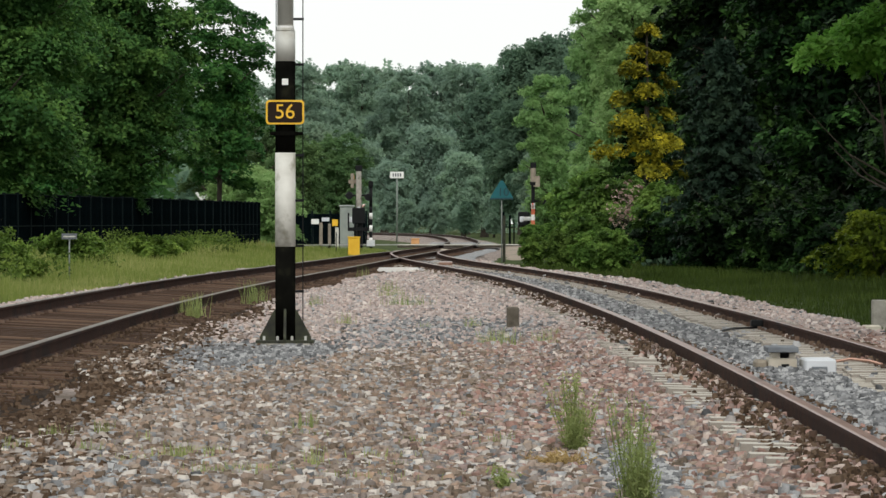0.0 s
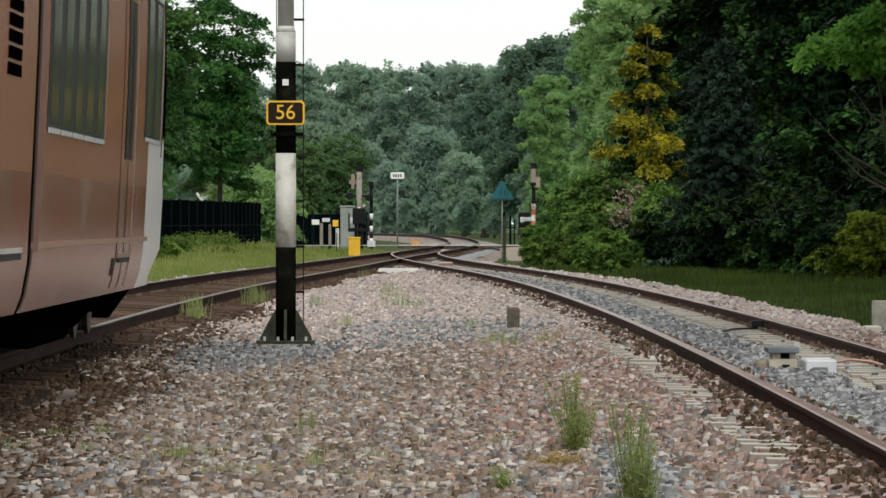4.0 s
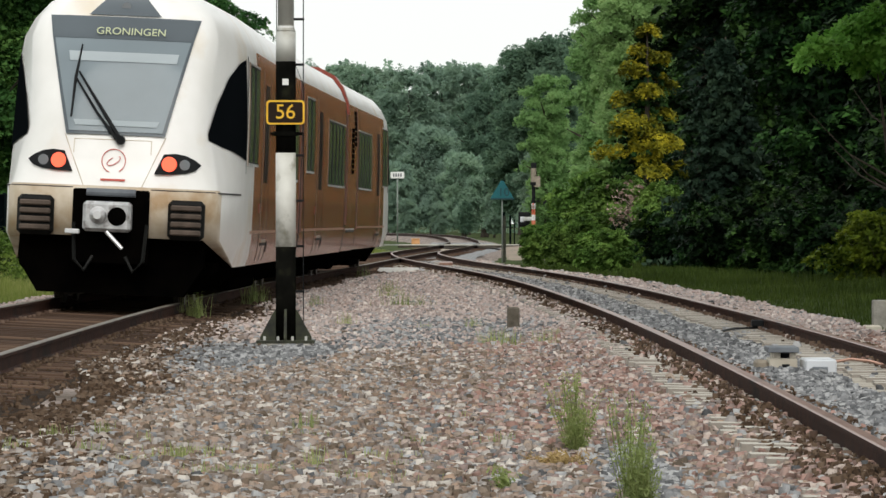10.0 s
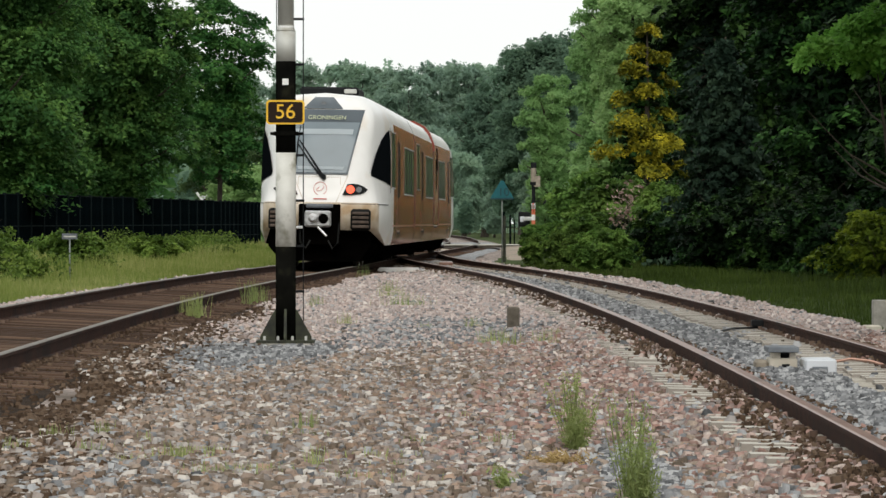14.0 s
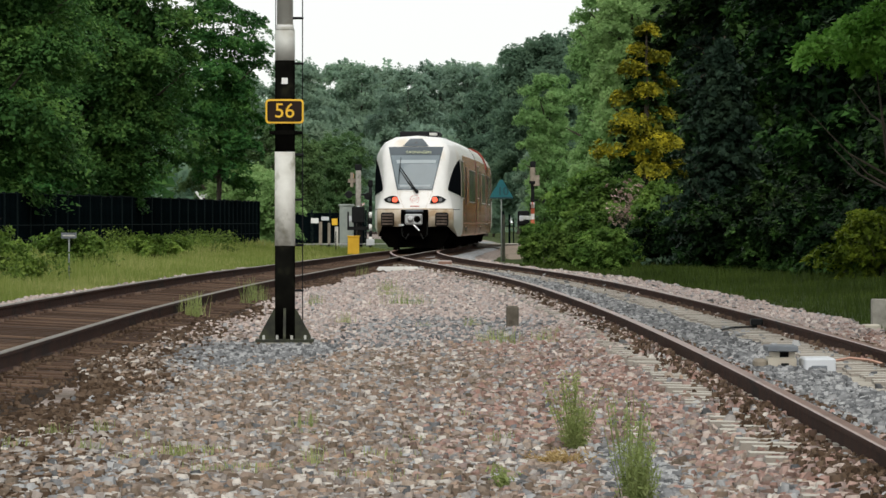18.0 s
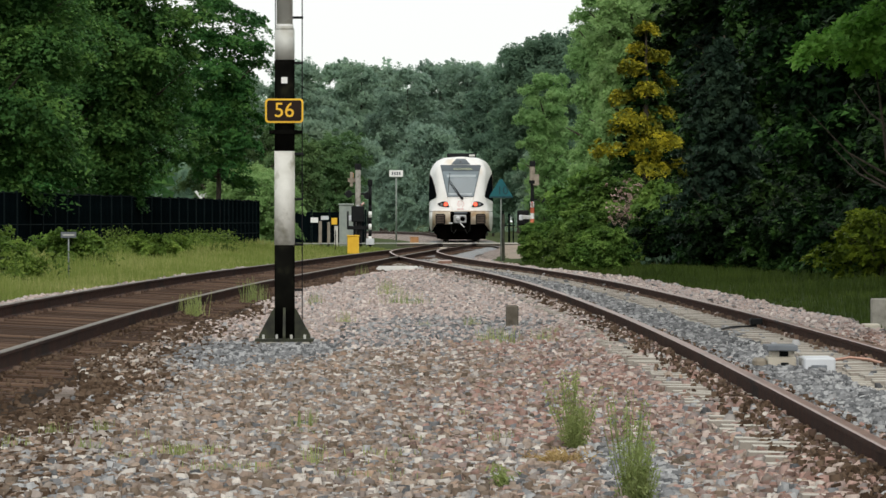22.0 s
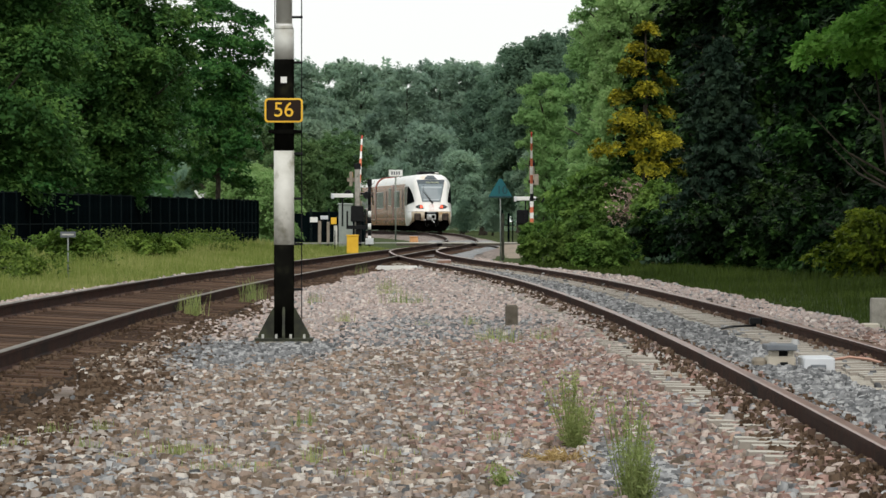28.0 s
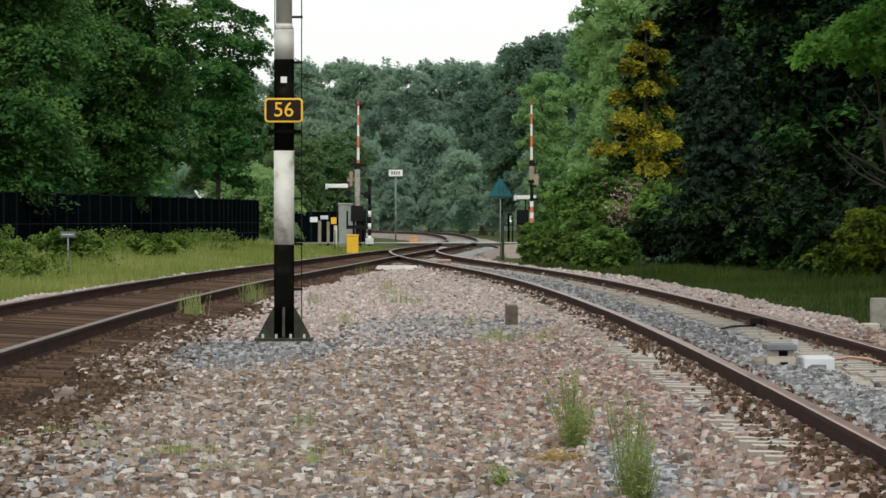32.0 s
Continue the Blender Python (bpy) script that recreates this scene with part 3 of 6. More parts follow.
kinds = {"stone": [], "stone_pale": [], "stone_tan": [], "stone_grey": [], "stone_rust": []}
for y0, y1, dens, s0, s1 in ((22, 28, 980, 0.028, 0.062), (28, 36, 760, 0.03, 0.062), (36, 50, 520, 0.032, 0.06), (50, 72, 270, 0.036, 0.063), (72, 110, 130, 0.041, 0.068), (110, 162, 46, 0.055, 0.09)):
    xs, ys, size = scatter(y0, y1, dens, s0, s1)
    lx, rx = np.interp(ys, LY, LX), np.interp(ys, RY, RX)
    patch = np.array([noise.noise((x * 0.9, y * 0.12, 0.5)) for x, y in zip(xs, ys)])
    on_left, on_right = xs - lx, xs - rx
    rail_near = np.minimum(np.minimum(abs(on_left - 0.752), abs(on_left + 0.752)), np.minimum(abs(on_right - 0.752), abs(on_right + 0.752)))
    ok = rail_near > 0.075
    ok &= ~((abs(xs - POLE[0] + 0.02) < 0.3) & (abs(ys - POLE[1]) < 0.36))
    beside = rail_near < 0.28
    in_left = (on_left > -1.45) & (on_left < 1.4 + 0.5 * patch)
    ok &= ~(in_left & (rail_near > 0.13) & (rng.uniform(0, 1, len(xs)) < 0.94))
    size = np.where(in_left | beside, size * 0.65, size)
    # pale sleeper ends of the right track stay bare
    ends = (on_right < -1.0) & (on_right > -1.26 - 0.2 * patch) & (patch > -0.3)
    ok &= ~(ends & (rng.uniform(0, 1, len(xs)) < np.interp(ys, (24, 29, 36, 48, 60), (0.1, 0.45, 0.85, 0.85, 0.45)) + 0.3 * patch))
    ends = (on_right > 0.1) & (on_right < 0.66)
    ok &= ~(ends & (rng.uniform(0, 1, len(xs)) < 0.985))
    soft = rng.normal(0, 0.12, len(xs))
    grey = ((abs(on_right) < 0.62 + soft) | (((xs + 1.75) / 0.7) ** 2 + ((ys - 48.5) / 5) ** 2 < 1 + 1.5 * (patch + 2.5 * soft)) | ((((xs - 0.05) / 1.0) ** 2 + ((ys - 59) / 7) ** 2 < 1 + 1.5 * (patch + 2.5 * soft)) & (rng.uniform(0, 1, len(xs)) < 0.55)) | (((xs - 0.93) / 0.2) ** 2 + ((ys - 26) / 3) ** 2 < 1 + 3 * soft) | (patch > 0.72 + soft) | (rng.uniform(0, 1, len(xs)) < 0.1)) & ~in_left
    brown = (on_left > -1.45) & (on_left < np.interp(ys, (65, 100), (1.75, 0.95)) + np.interp(ys, (65, 100), (0.7, 0.15)) * patch + rng.normal(0, 0.28, len(xs)) * np.interp(ys, (65, 100), (1, 0.4)))
    rusty = in_left | brown | (beside & (rng.uniform(0, 1, len(xs)) < 0.4)) | ((abs(abs(on_right) - 0.9) < 0.26) & (rng.uniform(0, 1, len(xs)) < 0.5))
    zs = -0.205 + 0.03 * np.array([wobble(x, y, 0.6) for x, y in zip(xs, ys)]) + rng.uniform(-0.016, 0.042, len(xs)) + 0.02 * in_left + 0.02 * beside + 0.062 * np.interp(ys, (20, 118, 146), (1, 1, 0)) * np.interp(abs(on_right), (1.15, 1.45), (1, 0))
    ok &= ~((abs(xs) < 0.3) & (abs(ys - 24.45) < 0.3))
    pink = on_right > -2.0 + 1.2 * patch + rng.normal(0, 0.6, len(xs))
    # paler stones farther along the main line
    pale = (ys + rng.normal(0, 5, len(xs)) + 8 * patch > 54) & ~grey & ~rusty
    for name, mask in (("stone_pale", ok & pale), ("stone_rust", ok & rusty), ("stone_grey", ok & grey & ~rusty), ("stone", ok & pink & ~grey & ~rusty & ~pale), ("stone_tan", ok & ~pink & ~grey & ~rusty & ~pale)):
        kinds[name].append(stones(xs[mask], ys[mask], zs[mask], size[mask]))
for name, label in (("stone", "loose pinkish-brown crushed ballast stones"), ("stone_pale", "loose pale pinkish-grey crushed ballast stones"), ("stone_tan", "loose tan and grey crushed ballast stones"), ("stone_grey", "loose blue-grey crushed ballast stones"), ("stone_rust", "rust-stained crushed stones beside the rails")):
    ob = part("ballast_stones", repeat_mesh("ballast_stones", np.concatenate(kinds[name]), STONE_FACES), name)
    tagged(ob, label, "ballast stones", kind="stuff")

# the stones nearest to the tripod, one by one
shapes = []
for k in range(8):
    me = repeat_mesh("stone", stones(np.zeros(1), np.zeros(1), np.zeros(1), np.ones(1)), STONE_FACES)
    me.materials.append(M["stone_single"])
    shapes.append(me)
for k in range(300):
    ob = new("stone", shapes[k % 8])
    ob.parent = ballast
    x, y = rng.uniform(-0.3, 0.3), rng.uniform(24.15, 24.75)
    ob.matrix_local = pose(x, y, -0.205 + 0.03 * wobble(x, y, 0.6) + rng.uniform(-0.012, 0.035), 0, 0, rng.uniform(0, 360)) @ Matrix.Scale(rng.uniform(0.028, 0.062), 4)

# road over the line: panels and a strip of asphalt
road = part("road", strip_mesh("road", [[(x, 231, rise(231) - 0.03 + 0.004) for x in (-40, -20, -6)] + [(x, 231, -0.012) for x in (-4, 0, 4)] + [(x, 231, -0.05) for x in (8, 20, 40)],
                                         [(x, 240, -0.026) for x in (-40, -20, -6)] + [(x, 240, -0.008) for x in (-4, 0, 4)] + [(x, 240, -0.046) for x in (8, 20, 40)]]), "asphalt")
tagged(road, "grey asphalt road over the level crossing", "road", kind="structure")
crossing = thing("crossing_deck", pose(0, 0, 0), "pale concrete panels of a level crossing between the rails", "level crossing", kind="structure")
for x0, x1 in ((-2.6, -0.85), (-0.62, 0.62), (0.85, 2.8)):
    for k in range(4):
        part("panel", box(0.65 + x0, 0.65 + x1, 231.2 + k * 2.1, 233.2 + k * 2.1, -0.12, -0.004, 0.01), "concrete", crossing)
path = part("pavement", strip_mesh("pavement", [[(x0 - 0.3, y, z - 0.2), (x0, y, z), (x0 + 0.6, y, z + 0.02), (x0 + 1.3, y, z), (x0 + 1.6, y, z - 0.2)] for x0, y, z in ((2.5, 199, -0.43), (2.42, 203, -0.36), (2.55, 209, -0.33), (2.48, 216, -0.29), (2.6, 223, -0.22), (2.6, 231, -0.07))]), "sand")
tagged(path, "trodden sandy path beside the line", "path", kind="structure")

# newer grey ballast in the points and past the crossing
for y0, y1 in ((158, 230.5), (240.5, 300)):
    rows = []
    for y in np.arange(y0, y1, 4.0):
        l, r, z = left_x(y) - (0.6 if y < 200 else 1.7), right_x(y) + (1.85 if y < 200 else 1.7), rise(y) - 0.165
        rows.append([(l - 0.1 + 0.1 * wobble(3, y), y, z - 0.06)] + [(l + (r - l) * q, y, z + 0.02 * wobble(l + (r - l) * q, y, 0.8)) for q in np.linspace(0.03, 0.97, 9)] + [(r + 0.1 + 0.1 * wobble(7, y), y, z - 0.06)])
    tagged(part("grey_ballast", strip_mesh("grey_ballast", rows), "ballast_grey"), "newer blue-grey crushed stone in the points", "ballast", kind="structure")

# ---------------------------------------------------------------- signal mast with the number plate
pz = -0.19
foot = part("foundation", box(POLE[0] - 0.29, POLE[0] + 0.25, POLE[1] - 0.3, POLE[1] + 0.3, pz - 0.3, pz + 0.035, 0.01), "concrete_old")
tagged(foot, "grey concrete foundation block in the ballast", "foundation")
mast = thing("signal_mast", pose(POLE[0], POLE[1], pz + 0.035), "black and white banded steel signal mast with gusset foot", "signal mast")
part("base_plate", box(-0.28, 0.28, -0.24, 0.24, 0.0, 0.03, 0.004), "moss_black", mast)
for q in range(4):
    g = slab([(0.07, 0.03), (0.25, 0.03), (0.25, 0.06), (0.12, 0.3), (0.09, 0.34), (0.07, 0.34)], -0.012, 0.012)
    part("gusset", g, "moss_black", mast, m=pose(0, 0, 0, 0, 0, q * 90))
for x, y in ((-0.2, -0.2), (0.2, -0.2), (-0.2, 0.2), (0.2, 0.2), (-0.07, -0.21), (0.07, -0.21)):
    part("bolt", tube([(x, y, 0.028), (x, y, 0.07)], [0.014, 0.014], 6), "pole_grey", mast)
for z0, z1, r0, r1, mat, name in ((0.0, 0.935, 0.098, 0.098, "pole_black", "lower_black_band"), (0.935, 1.845, 0.099, 0.099, "pole_white", "white_band"),
                                  (1.845, 2.73, 0.097, 0.097, "pole_black", "upper_black_band"), (2.73, 3.02, 0.096, 0.096, "pole_grey", "grey_band"),
                                  (3.02, 3.06, 0.096, 0.079, "pole_grey", "taper"), (3.06, 6.6, 0.079, 0.075, "pole_grey", "upper_tube")):
    part(name, tube([(0, 0, z0), (0, 0, z1)], [r0, r1], 24), mat, mast, smooth=True)
part("collar", tube([(0, 0, 3.055), (0, 0, 3.075)], [0.084, 0.084], 24), "white", mast)
part("clamp", tube([(0, 0, 2.01), (0, 0, 2.05)], [0.12, 0.12], 16), "pole_black", mast)
part("clamp", box(-0.15, 0.17, -0.05, 0.05, 2.015, 2.045, 0.004), "pole_black", mast)
plate = part("number_plate", slab(rounded(0.37, 0.235, 0.035), -0.125, -0.115), "yellow", mast, "dark plate with a yellow rim and yellow digits", m=pose(0.0, 0, 2.235))
part("plate_face", slab(rounded(0.335, 0.2, 0.025), -0.129, -0.126), "sign_brown", plate)
lettering("56", 0.2, "yellow", plate, pose(0.0, -0.133, 0.0), "yellow digits")
part("sticker", box(-0.03, 0.03, -0.105, -0.1, 2.5, 2.56, 0.0), "white", mast)
part("climbing_cable", tube([(0.17, 0, 0.1), (0.17, 0, 6.4)], [0.006, 0.006], 6), "black", mast)
part("climbing_cable", tube([(-0.09, 0.02, 2.9), (-0.09, 0.02, 6.4)], [0.005, 0.005], 6), "black", mast)
for k in range(13):
    z = 0.5 + 0.44 * k
    part("cable_bracket", box(0.07, 0.18, -0.012, 0.012, z - 0.012, z + 0.012, 0.002), "black", mast)

# short concrete marker in the ballast
post = part("marker_post", box(0.705, 0.845, 60.3, 60.44, -0.35, 0.075, 0.018), "wood_dark")
tagged(post, "short weathered concrete marker post in the ballast", "marker post")
beam = thing("fouling_beam", pose(-1.09, 128, -0.2), "white painted clearance beam lying between joining tracks", "marker beam")
part("beam", slab([(-0.56, -0.05), (0.56, -0.05), (0.5, 0.125), (-0.42, 0.125)], -0.25, 0.25), "white", beam)

# equipment between the rails of the right track
gear = thing("trackside_sensor", pose(2.62, 42.2, -0.12), "slate lid on pale blocks with a cable, between the rails", "track equipment")
part("block", box(-0.1, 0.12, -0.2, 0.2, -0.06, 0.085, 0.01), "cream", gear)
part("bracket", box(-0.07, -0.01, -0.19, 0.19, 0.085, 0.131, 0.004), "cream", gear)
part("bracket", box(0.06, 0.11, -0.19, 0.19, 0.085, 0.131, 0.004), "cream", gear)
# shade in the gap under the lid put in as black pieces
part("core", box(-0.05, 0.09, -0.15, 0.18, 0.085, 0.125, 0.0), "black", gear)
part("opening", box(0.0, 0.06, -0.206, -0.2, -0.02, 0.04, 0.0), "black", gear)
part("lid", box(-0.11, 0.13, -0.26, 0.3, 0.13, 0.175, 0.006), "slate", gear)
part("side_block", box(-0.2, -0.102, -0.18, 0.2, -0.06, 0.07, 0.02), "wood_grey", gear)
part("cable", tube([(0.4, 0, 0.05), (0.55, 0.02, 0.075), (0.7, 0.0, 0.06), (0.8, 0, 0.03)], [0.012] * 4, 8), "rail_top_rust", gear)
balise = thing("track_balise", pose(2.89, 42.0, -0.12), "pale grey flat balise plate on the sleepers", "balise")
part("plate", box(-0.11, 0.13, -0.35, 0.35, -0.05, 0.085, 0.012), "plate", balise)
part("mounting", box(-0.06, 0.06, -0.38, -0.352, -0.05, 0.03, 0.005), "slate", balise)
wire = tagged(part("loose_cable", tube([(2.72, 55.6, -0.12), (2.85, 55.9, -0.11), (3.05, 57, -0.1), (3.35, 57.5, -0.1)], [0.012] * 4, 6), "black"), "black cable lying over the sleepers", "cable")
joint = thing("rail_contact", pose(3.36, 57.5, -0.07), "small dark contact box clamped to the rail", "rail contact")
part("housing", box(-0.1, 0.03, -0.1, 0.1, -0.02, 0.05, 0.01), "black", joint)
stub = tagged(part("cable_marker", box(5.42, 5.62, 68.5, 68.7, -0.5, 0.03, 0.015), "concrete_old"), "grey concrete cable post at the grass edge", "marker post")
drum = tagged(part("cable_cover", tube([(5.33, 67.6, -0.45), (5.33, 67.6, -0.29), (5.33, 67.6, -0.27)], [0.13, 0.13, 0.1], 14), "cream"), "low round cream cable cover in the gravel", "cable cover")
stain_plate = tagged(part("rusty_plate", box(-0.12, 0.25, 146, 150, -0.28, -0.09, 0.02), "rail_top_rust"), "rusty steel plate at the frog of the points", "steel plate")
motor = thing("point_machine", pose(0.02, 196, -0.19), "pale point machine box beside the switch", "point machine")
part("housing", box(-0.12, 0.17, -0.4, 0.4, 0, 0.2, 0.02), "cream", motor)
obox = thing("cable_box", pose(-1.35, 262, -0.19), "small orange cable box beside the line", "cable box")
part("housing", box(-0.2, 0.2, -0.25, 0.25, -0.1, 0.33, 0.03), "orange", obox)
part("lid", box(-0.22, 0.22, -0.27, 0.27, 0.33, 0.37, 0.01), "orange", obox)

# ---------------------------------------------------------------- signs


def sign_post(name, x, y, z0, z1, r, label, category):
    t = thing(name, pose(x, y, z0), label, category)
    part("post", tube([(0, 0, 0), (0, 0, z1 - z0)], [r, r], 10), "steel_green", t, smooth=True)
    return t


tri = sign_post("speed_sign", 1.79, 166, -0.3, 2.2, 0.019, "teal triangular speed sign on a thin green post", "sign")
part("triangle", slab([(-0.36, 1.98), (0.36, 1.98), (0.34, 2.06), (0.04, 2.56), (-0.04, 2.56), (-0.34, 2.06)], -0.06, -0.045), "teal", tri)
lettering("10", 0.36, "teal_dark", tri, pose(0.05, -0.062, 2.2), "dark digits")
part("crossbar", box(-0.34, 0.34, -0.075, -0.0605, 1.985, 2.03, 0.0), "teal_dark", tri)
stake = tagged(part("wooden_post", tube([(2.02, 180, -0.35), (2.02, 180, 0.9), (2.03, 180, 1.2)], [0.05, 0.048, 0.04], 8), "moss_black"), "dark weathered wooden post beside the sandy path", "post")
km = sign_post("track_number_board", -2.7, 317, -0.25, 3.79, 0.045, "white number board on a tall grey-green post", "sign")
part("board", box(-0.4, 0.4, -0.08, -0.06, 3.76, 4.14, 0.01), "white", km)
for k in range(4):
    part("digit_bar", box(-0.26 + 0.14 * k, -0.17 + 0.14 * k, -0.086, -0.0805, 3.86, 4.05, 0.0), "slate", km)
small = sign_post("track_marker_sign", -8.2, 119, -0.35, 0.72, 0.018, "small grey plate on a thin post in the grass", "sign")
part("plate", box(-0.17, 0.17, -0.04, -0.025, 0.97, 1.1, 0.004), "slate", small)
part("bar", box(-0.13, 0.13, -0.046, -0.0405, 1.02, 1.05, 0.0), "pole_grey", small)

# ---------------------------------------------------------------- level crossing gear
ybox = thing("yellow_box", pose(-3.39, 206, -0.25), "yellow trackside box with a lid beside the line", "trackside box")
part("housing", box(-0.22, 0.22, -0.2, 0.2, -0.05, 0.62, 0.02), "yellow", ybox)
part("lid", box(-0.24, 0.24, -0.22, 0.22, 0.62, 0.68, 0.015), "yellow", ybox)
cab = thing("relay_cabinet", pose(-4.2, 243, -0.2), "grey-green steel relay cabinet at the crossing", "cabinet")
part("body", box(-0.42, 0.2, -0.35, 0.35, -0.1, 1.85, 0.02), "cabinet", cab)
part("roof", box(-0.46, 0.24, -0.4, 0.4, 1.85, 1.93, 0.02), "cabinet", cab)
part("door", box(-0.37, 0.15, -0.37, -0.352, 0.1, 1.75, 0.005), "cabinet", cab)


def crossing_mast(x, y, label):
    """A flashing-light mast with its cross boards and lamp arm."""
    t = thing("crossing_mast", pose(x, y, -0.12), label, "crossing signal", "crossing masts")
    part("post", tube([(0, 0, 0), (0, 0, 3.35)], [0.13, 0.12], 12), "concrete_old", t, smooth=True)
    part("head", box(-0.15, 0.15, -0.1, 0.1, 3.35, 3.62, 0.02), "black", t)
    part("cross_board", box(-0.36, -0.22, 0.1, 0.13, 2.6, 3.25, 0.01), "wood_grey", t)
    part("cross_board", box(-0.46, -0.03, 0.14, 0.17, 2.8, 2.98, 0.01), "wood_grey", t)
    part("cross_board_band", box(-0.36, -0.2, 0.135, 0.139, 2.99, 3.2, 0.0), "orange", t)
    arm = part("lamp_arm", box(-0.62, 0.5, 0.06, 0.1, 2.23, 2.31, 0.01), "black", t)
    for s in (-1, 1):
        part("lamp", tube([(0.12 * s - 0.3, -0.05, 2.27), (0.12 * s - 0.3, 0.12, 2.27), (0.12 * s - 0.3, 0.3, 2.27)] if s < 0 else [(0.42, -0.05, 2.2), (0.42, 0.12, 2.2), (0.42, 0.3, 2.2)], [0.15, 0.17, 0.17], 12), "black", arm)
    return t


mast_l = crossing_mast(-3.75, 241, "grey crossing mast with dark lamps and a bell head")
part("boom_bracket", box(-0.09, 0.09, 0.1, 0.47, 1.62, 1.82, 0.01), "black", mast_l)
drive = thing("barrier_drive", pose(-3.7, 236, -0.12), "black barrier drive housing on a dark steel leg", "barrier drive", "barrier drives")
part("leg", tube([(0.08, 0, -0.1), (0.08, 0, 1.1)], [0.13, 0.12], 12), "black", drive)
part("housing", box(-0.26, 0.3, -0.25, 0.25, 1.02, 1.72, 0.04), "black", drive)
part("side_frame", box(-0.45, -0.38, -0.2, 0.1, 0.7, 1.5, 0.02), "black", drive)
part("side_frame", box(0.42, 0.49, -0.2, 0.1, 0.7, 1.5, 0.02), "black", drive)
part("cross_bar", box(-0.45, 0.49, -0.24, -0.2, 0.7, 0.86, 0.01), "black", drive)


def striped_post(x, y, top, label):
    t = thing("striped_signal_post", pose(x, y, -0.2), label, "signal post", "striped posts")
    z, k = 0.0, 0
    while z < top - 0.01:
        z1 = min(top, z + (0.26 if z < 1.7 else top))
        black = k % 2 == 0 or z >= 1.7
        part("black_band" if black else "white_band", tube([(0, 0, z), (0, 0, z1)], [0.07 if not black else 0.069] * 2, 12), "black" if black else "white", t, smooth=True)
        z, k = z1, k + 1
    part("lamp_head", box(-0.1, 0.1, -0.08, 0.1, top, top + 0.28, 0.03), "black", t)
    part("foot_plate", box(-0.17, 0.17, -0.1, -0.075, 0.16, 0.42, 0.01), "plate", t)
    return t


striped_post(-3.04, 228, 2.62, "black and white banded post with a small lamp head")
right_mast = thing("crossing_mast", pose(3.96, 239, -0.2), "red and white banded crossing mast with black head", "crossing signal", "crossing masts")
for k in range(8):
    part("white_band" if k % 2 else "red_band", tube([(0, 0, 0.25 * k), (0, 0, 0.25 * k + 0.25)], [0.085, 0.085], 12), "white" if k % 2 else "orange_red", right_mast)
part("black_tube", tube([(0, 0, 2.0), (0, 0, 2.8)], [0.08, 0.08], 12), "black", right_mast)
part("collar", tube([(0, 0, 2.8), (0, 0, 2.94)], [0.15, 0.15], 12), "black", right_mast)
part("pale_tube", tube([(0, 0, 2.94), (0, 0, 3.55)], [0.12, 0.12], 12), "wood_grey", right_mast)
part("head", box(-0.12, 0.14, -0.1, 0.1, 3.55, 3.8, 0.03), "black", right_mast)
part("lamp", tube([(0.42, -0.1, 2.1), (0.42, 0.1, 2.1), (0.42, 0.25, 2.1)], [0.13, 0.15, 0.15], 12), "black", right_mast)
part("lamp_arm", box(-0.1, 0.5, -0.02, 0.02, 2.06, 2.13, 0.005), "black", right_mast)
part("cross_board", box(0.02, 0.3, -0.1, -0.075, 2.72, 3.2, 0.01), "wood_grey", right_mast)
drive_r = thing("barrier_drive", pose(3.62, 242, -0.12), "black barrier drive housing with a pale plate beside the hedge", "barrier drive", "barrier drives")
part("housing", box(-0.28, 0.24, -0.25, 0.25, 0.9, 1.55, 0.05), "black", drive_r)
part("leg", tube([(0, 0, -0.1), (0, 0, 0.95)], [0.12, 0.11], 12), "black", drive_r)


def barrier(x, y, turn, label):
    """A boom that swings up about its end; red and white bands."""
    t = thing("barrier_boom", pose(x, y, 1.45, 0, 0, turn), label, "barrier", "barriers")
    part("hub", tube([(0, -0.12, 0), (0, 0.12, 0)], [0.14, 0.14], 12), "black", t)
    edge = [0.2, 1.5, 2.05, 2.6, 3.1, 3.6, 4.05, 4.45]
    for k, (a, b) in enumerate(zip(edge, edge[1:])):
        ra = 0.08 - 0.009 * a
        part("white_band" if k % 2 == 0 else "red_band", tube([(a, 0, 0), (b, 0, 0)], [ra, 0.08 - 0.009 * b], 10), "white" if k % 2 == 0 else "orange_red", t)
    part("tip", tube([(4.45, 0, 0), (4.7, 0, 0)], [0.038, 0.034], 8), "red", t)
    part("counter_arm", box(-0.8, -0.1, -0.06, 0.06, -0.08, 0.08, 0.01), "plate", t)
    return t


boom_l = barrier(-3.73, 241.6, 0, "red and white banded barrier boom")
boom_r = barrier(3.96, 239.6, 0, "red and white banded barrier boom")

def counterweight(x, y, label):
    t = thing("barrier_counterweight", pose(x, y, 1.2), label, "counterweight", "barrier counterweights")
    part("bar", box(-0.48, 0.48, -0.06, 0.06, -0.09, 0.09, 0.02), "white", t)
    part("lift_rod", box(-0.03, 0.03, -0.03, 0.03, -1.35, -0.09, 0.0), "black", t)
    part("end_weight", box(-0.52, -0.4, -0.1, 0.061, -0.14, 0.1, 0.02), "plate", t)
    return t


weight_l = counterweight(-3.8, 238.2, "white counterweight bar of the road barrier")
weight_r = counterweight(3.7, 241.2, "white counterweight bar of the road barrier")

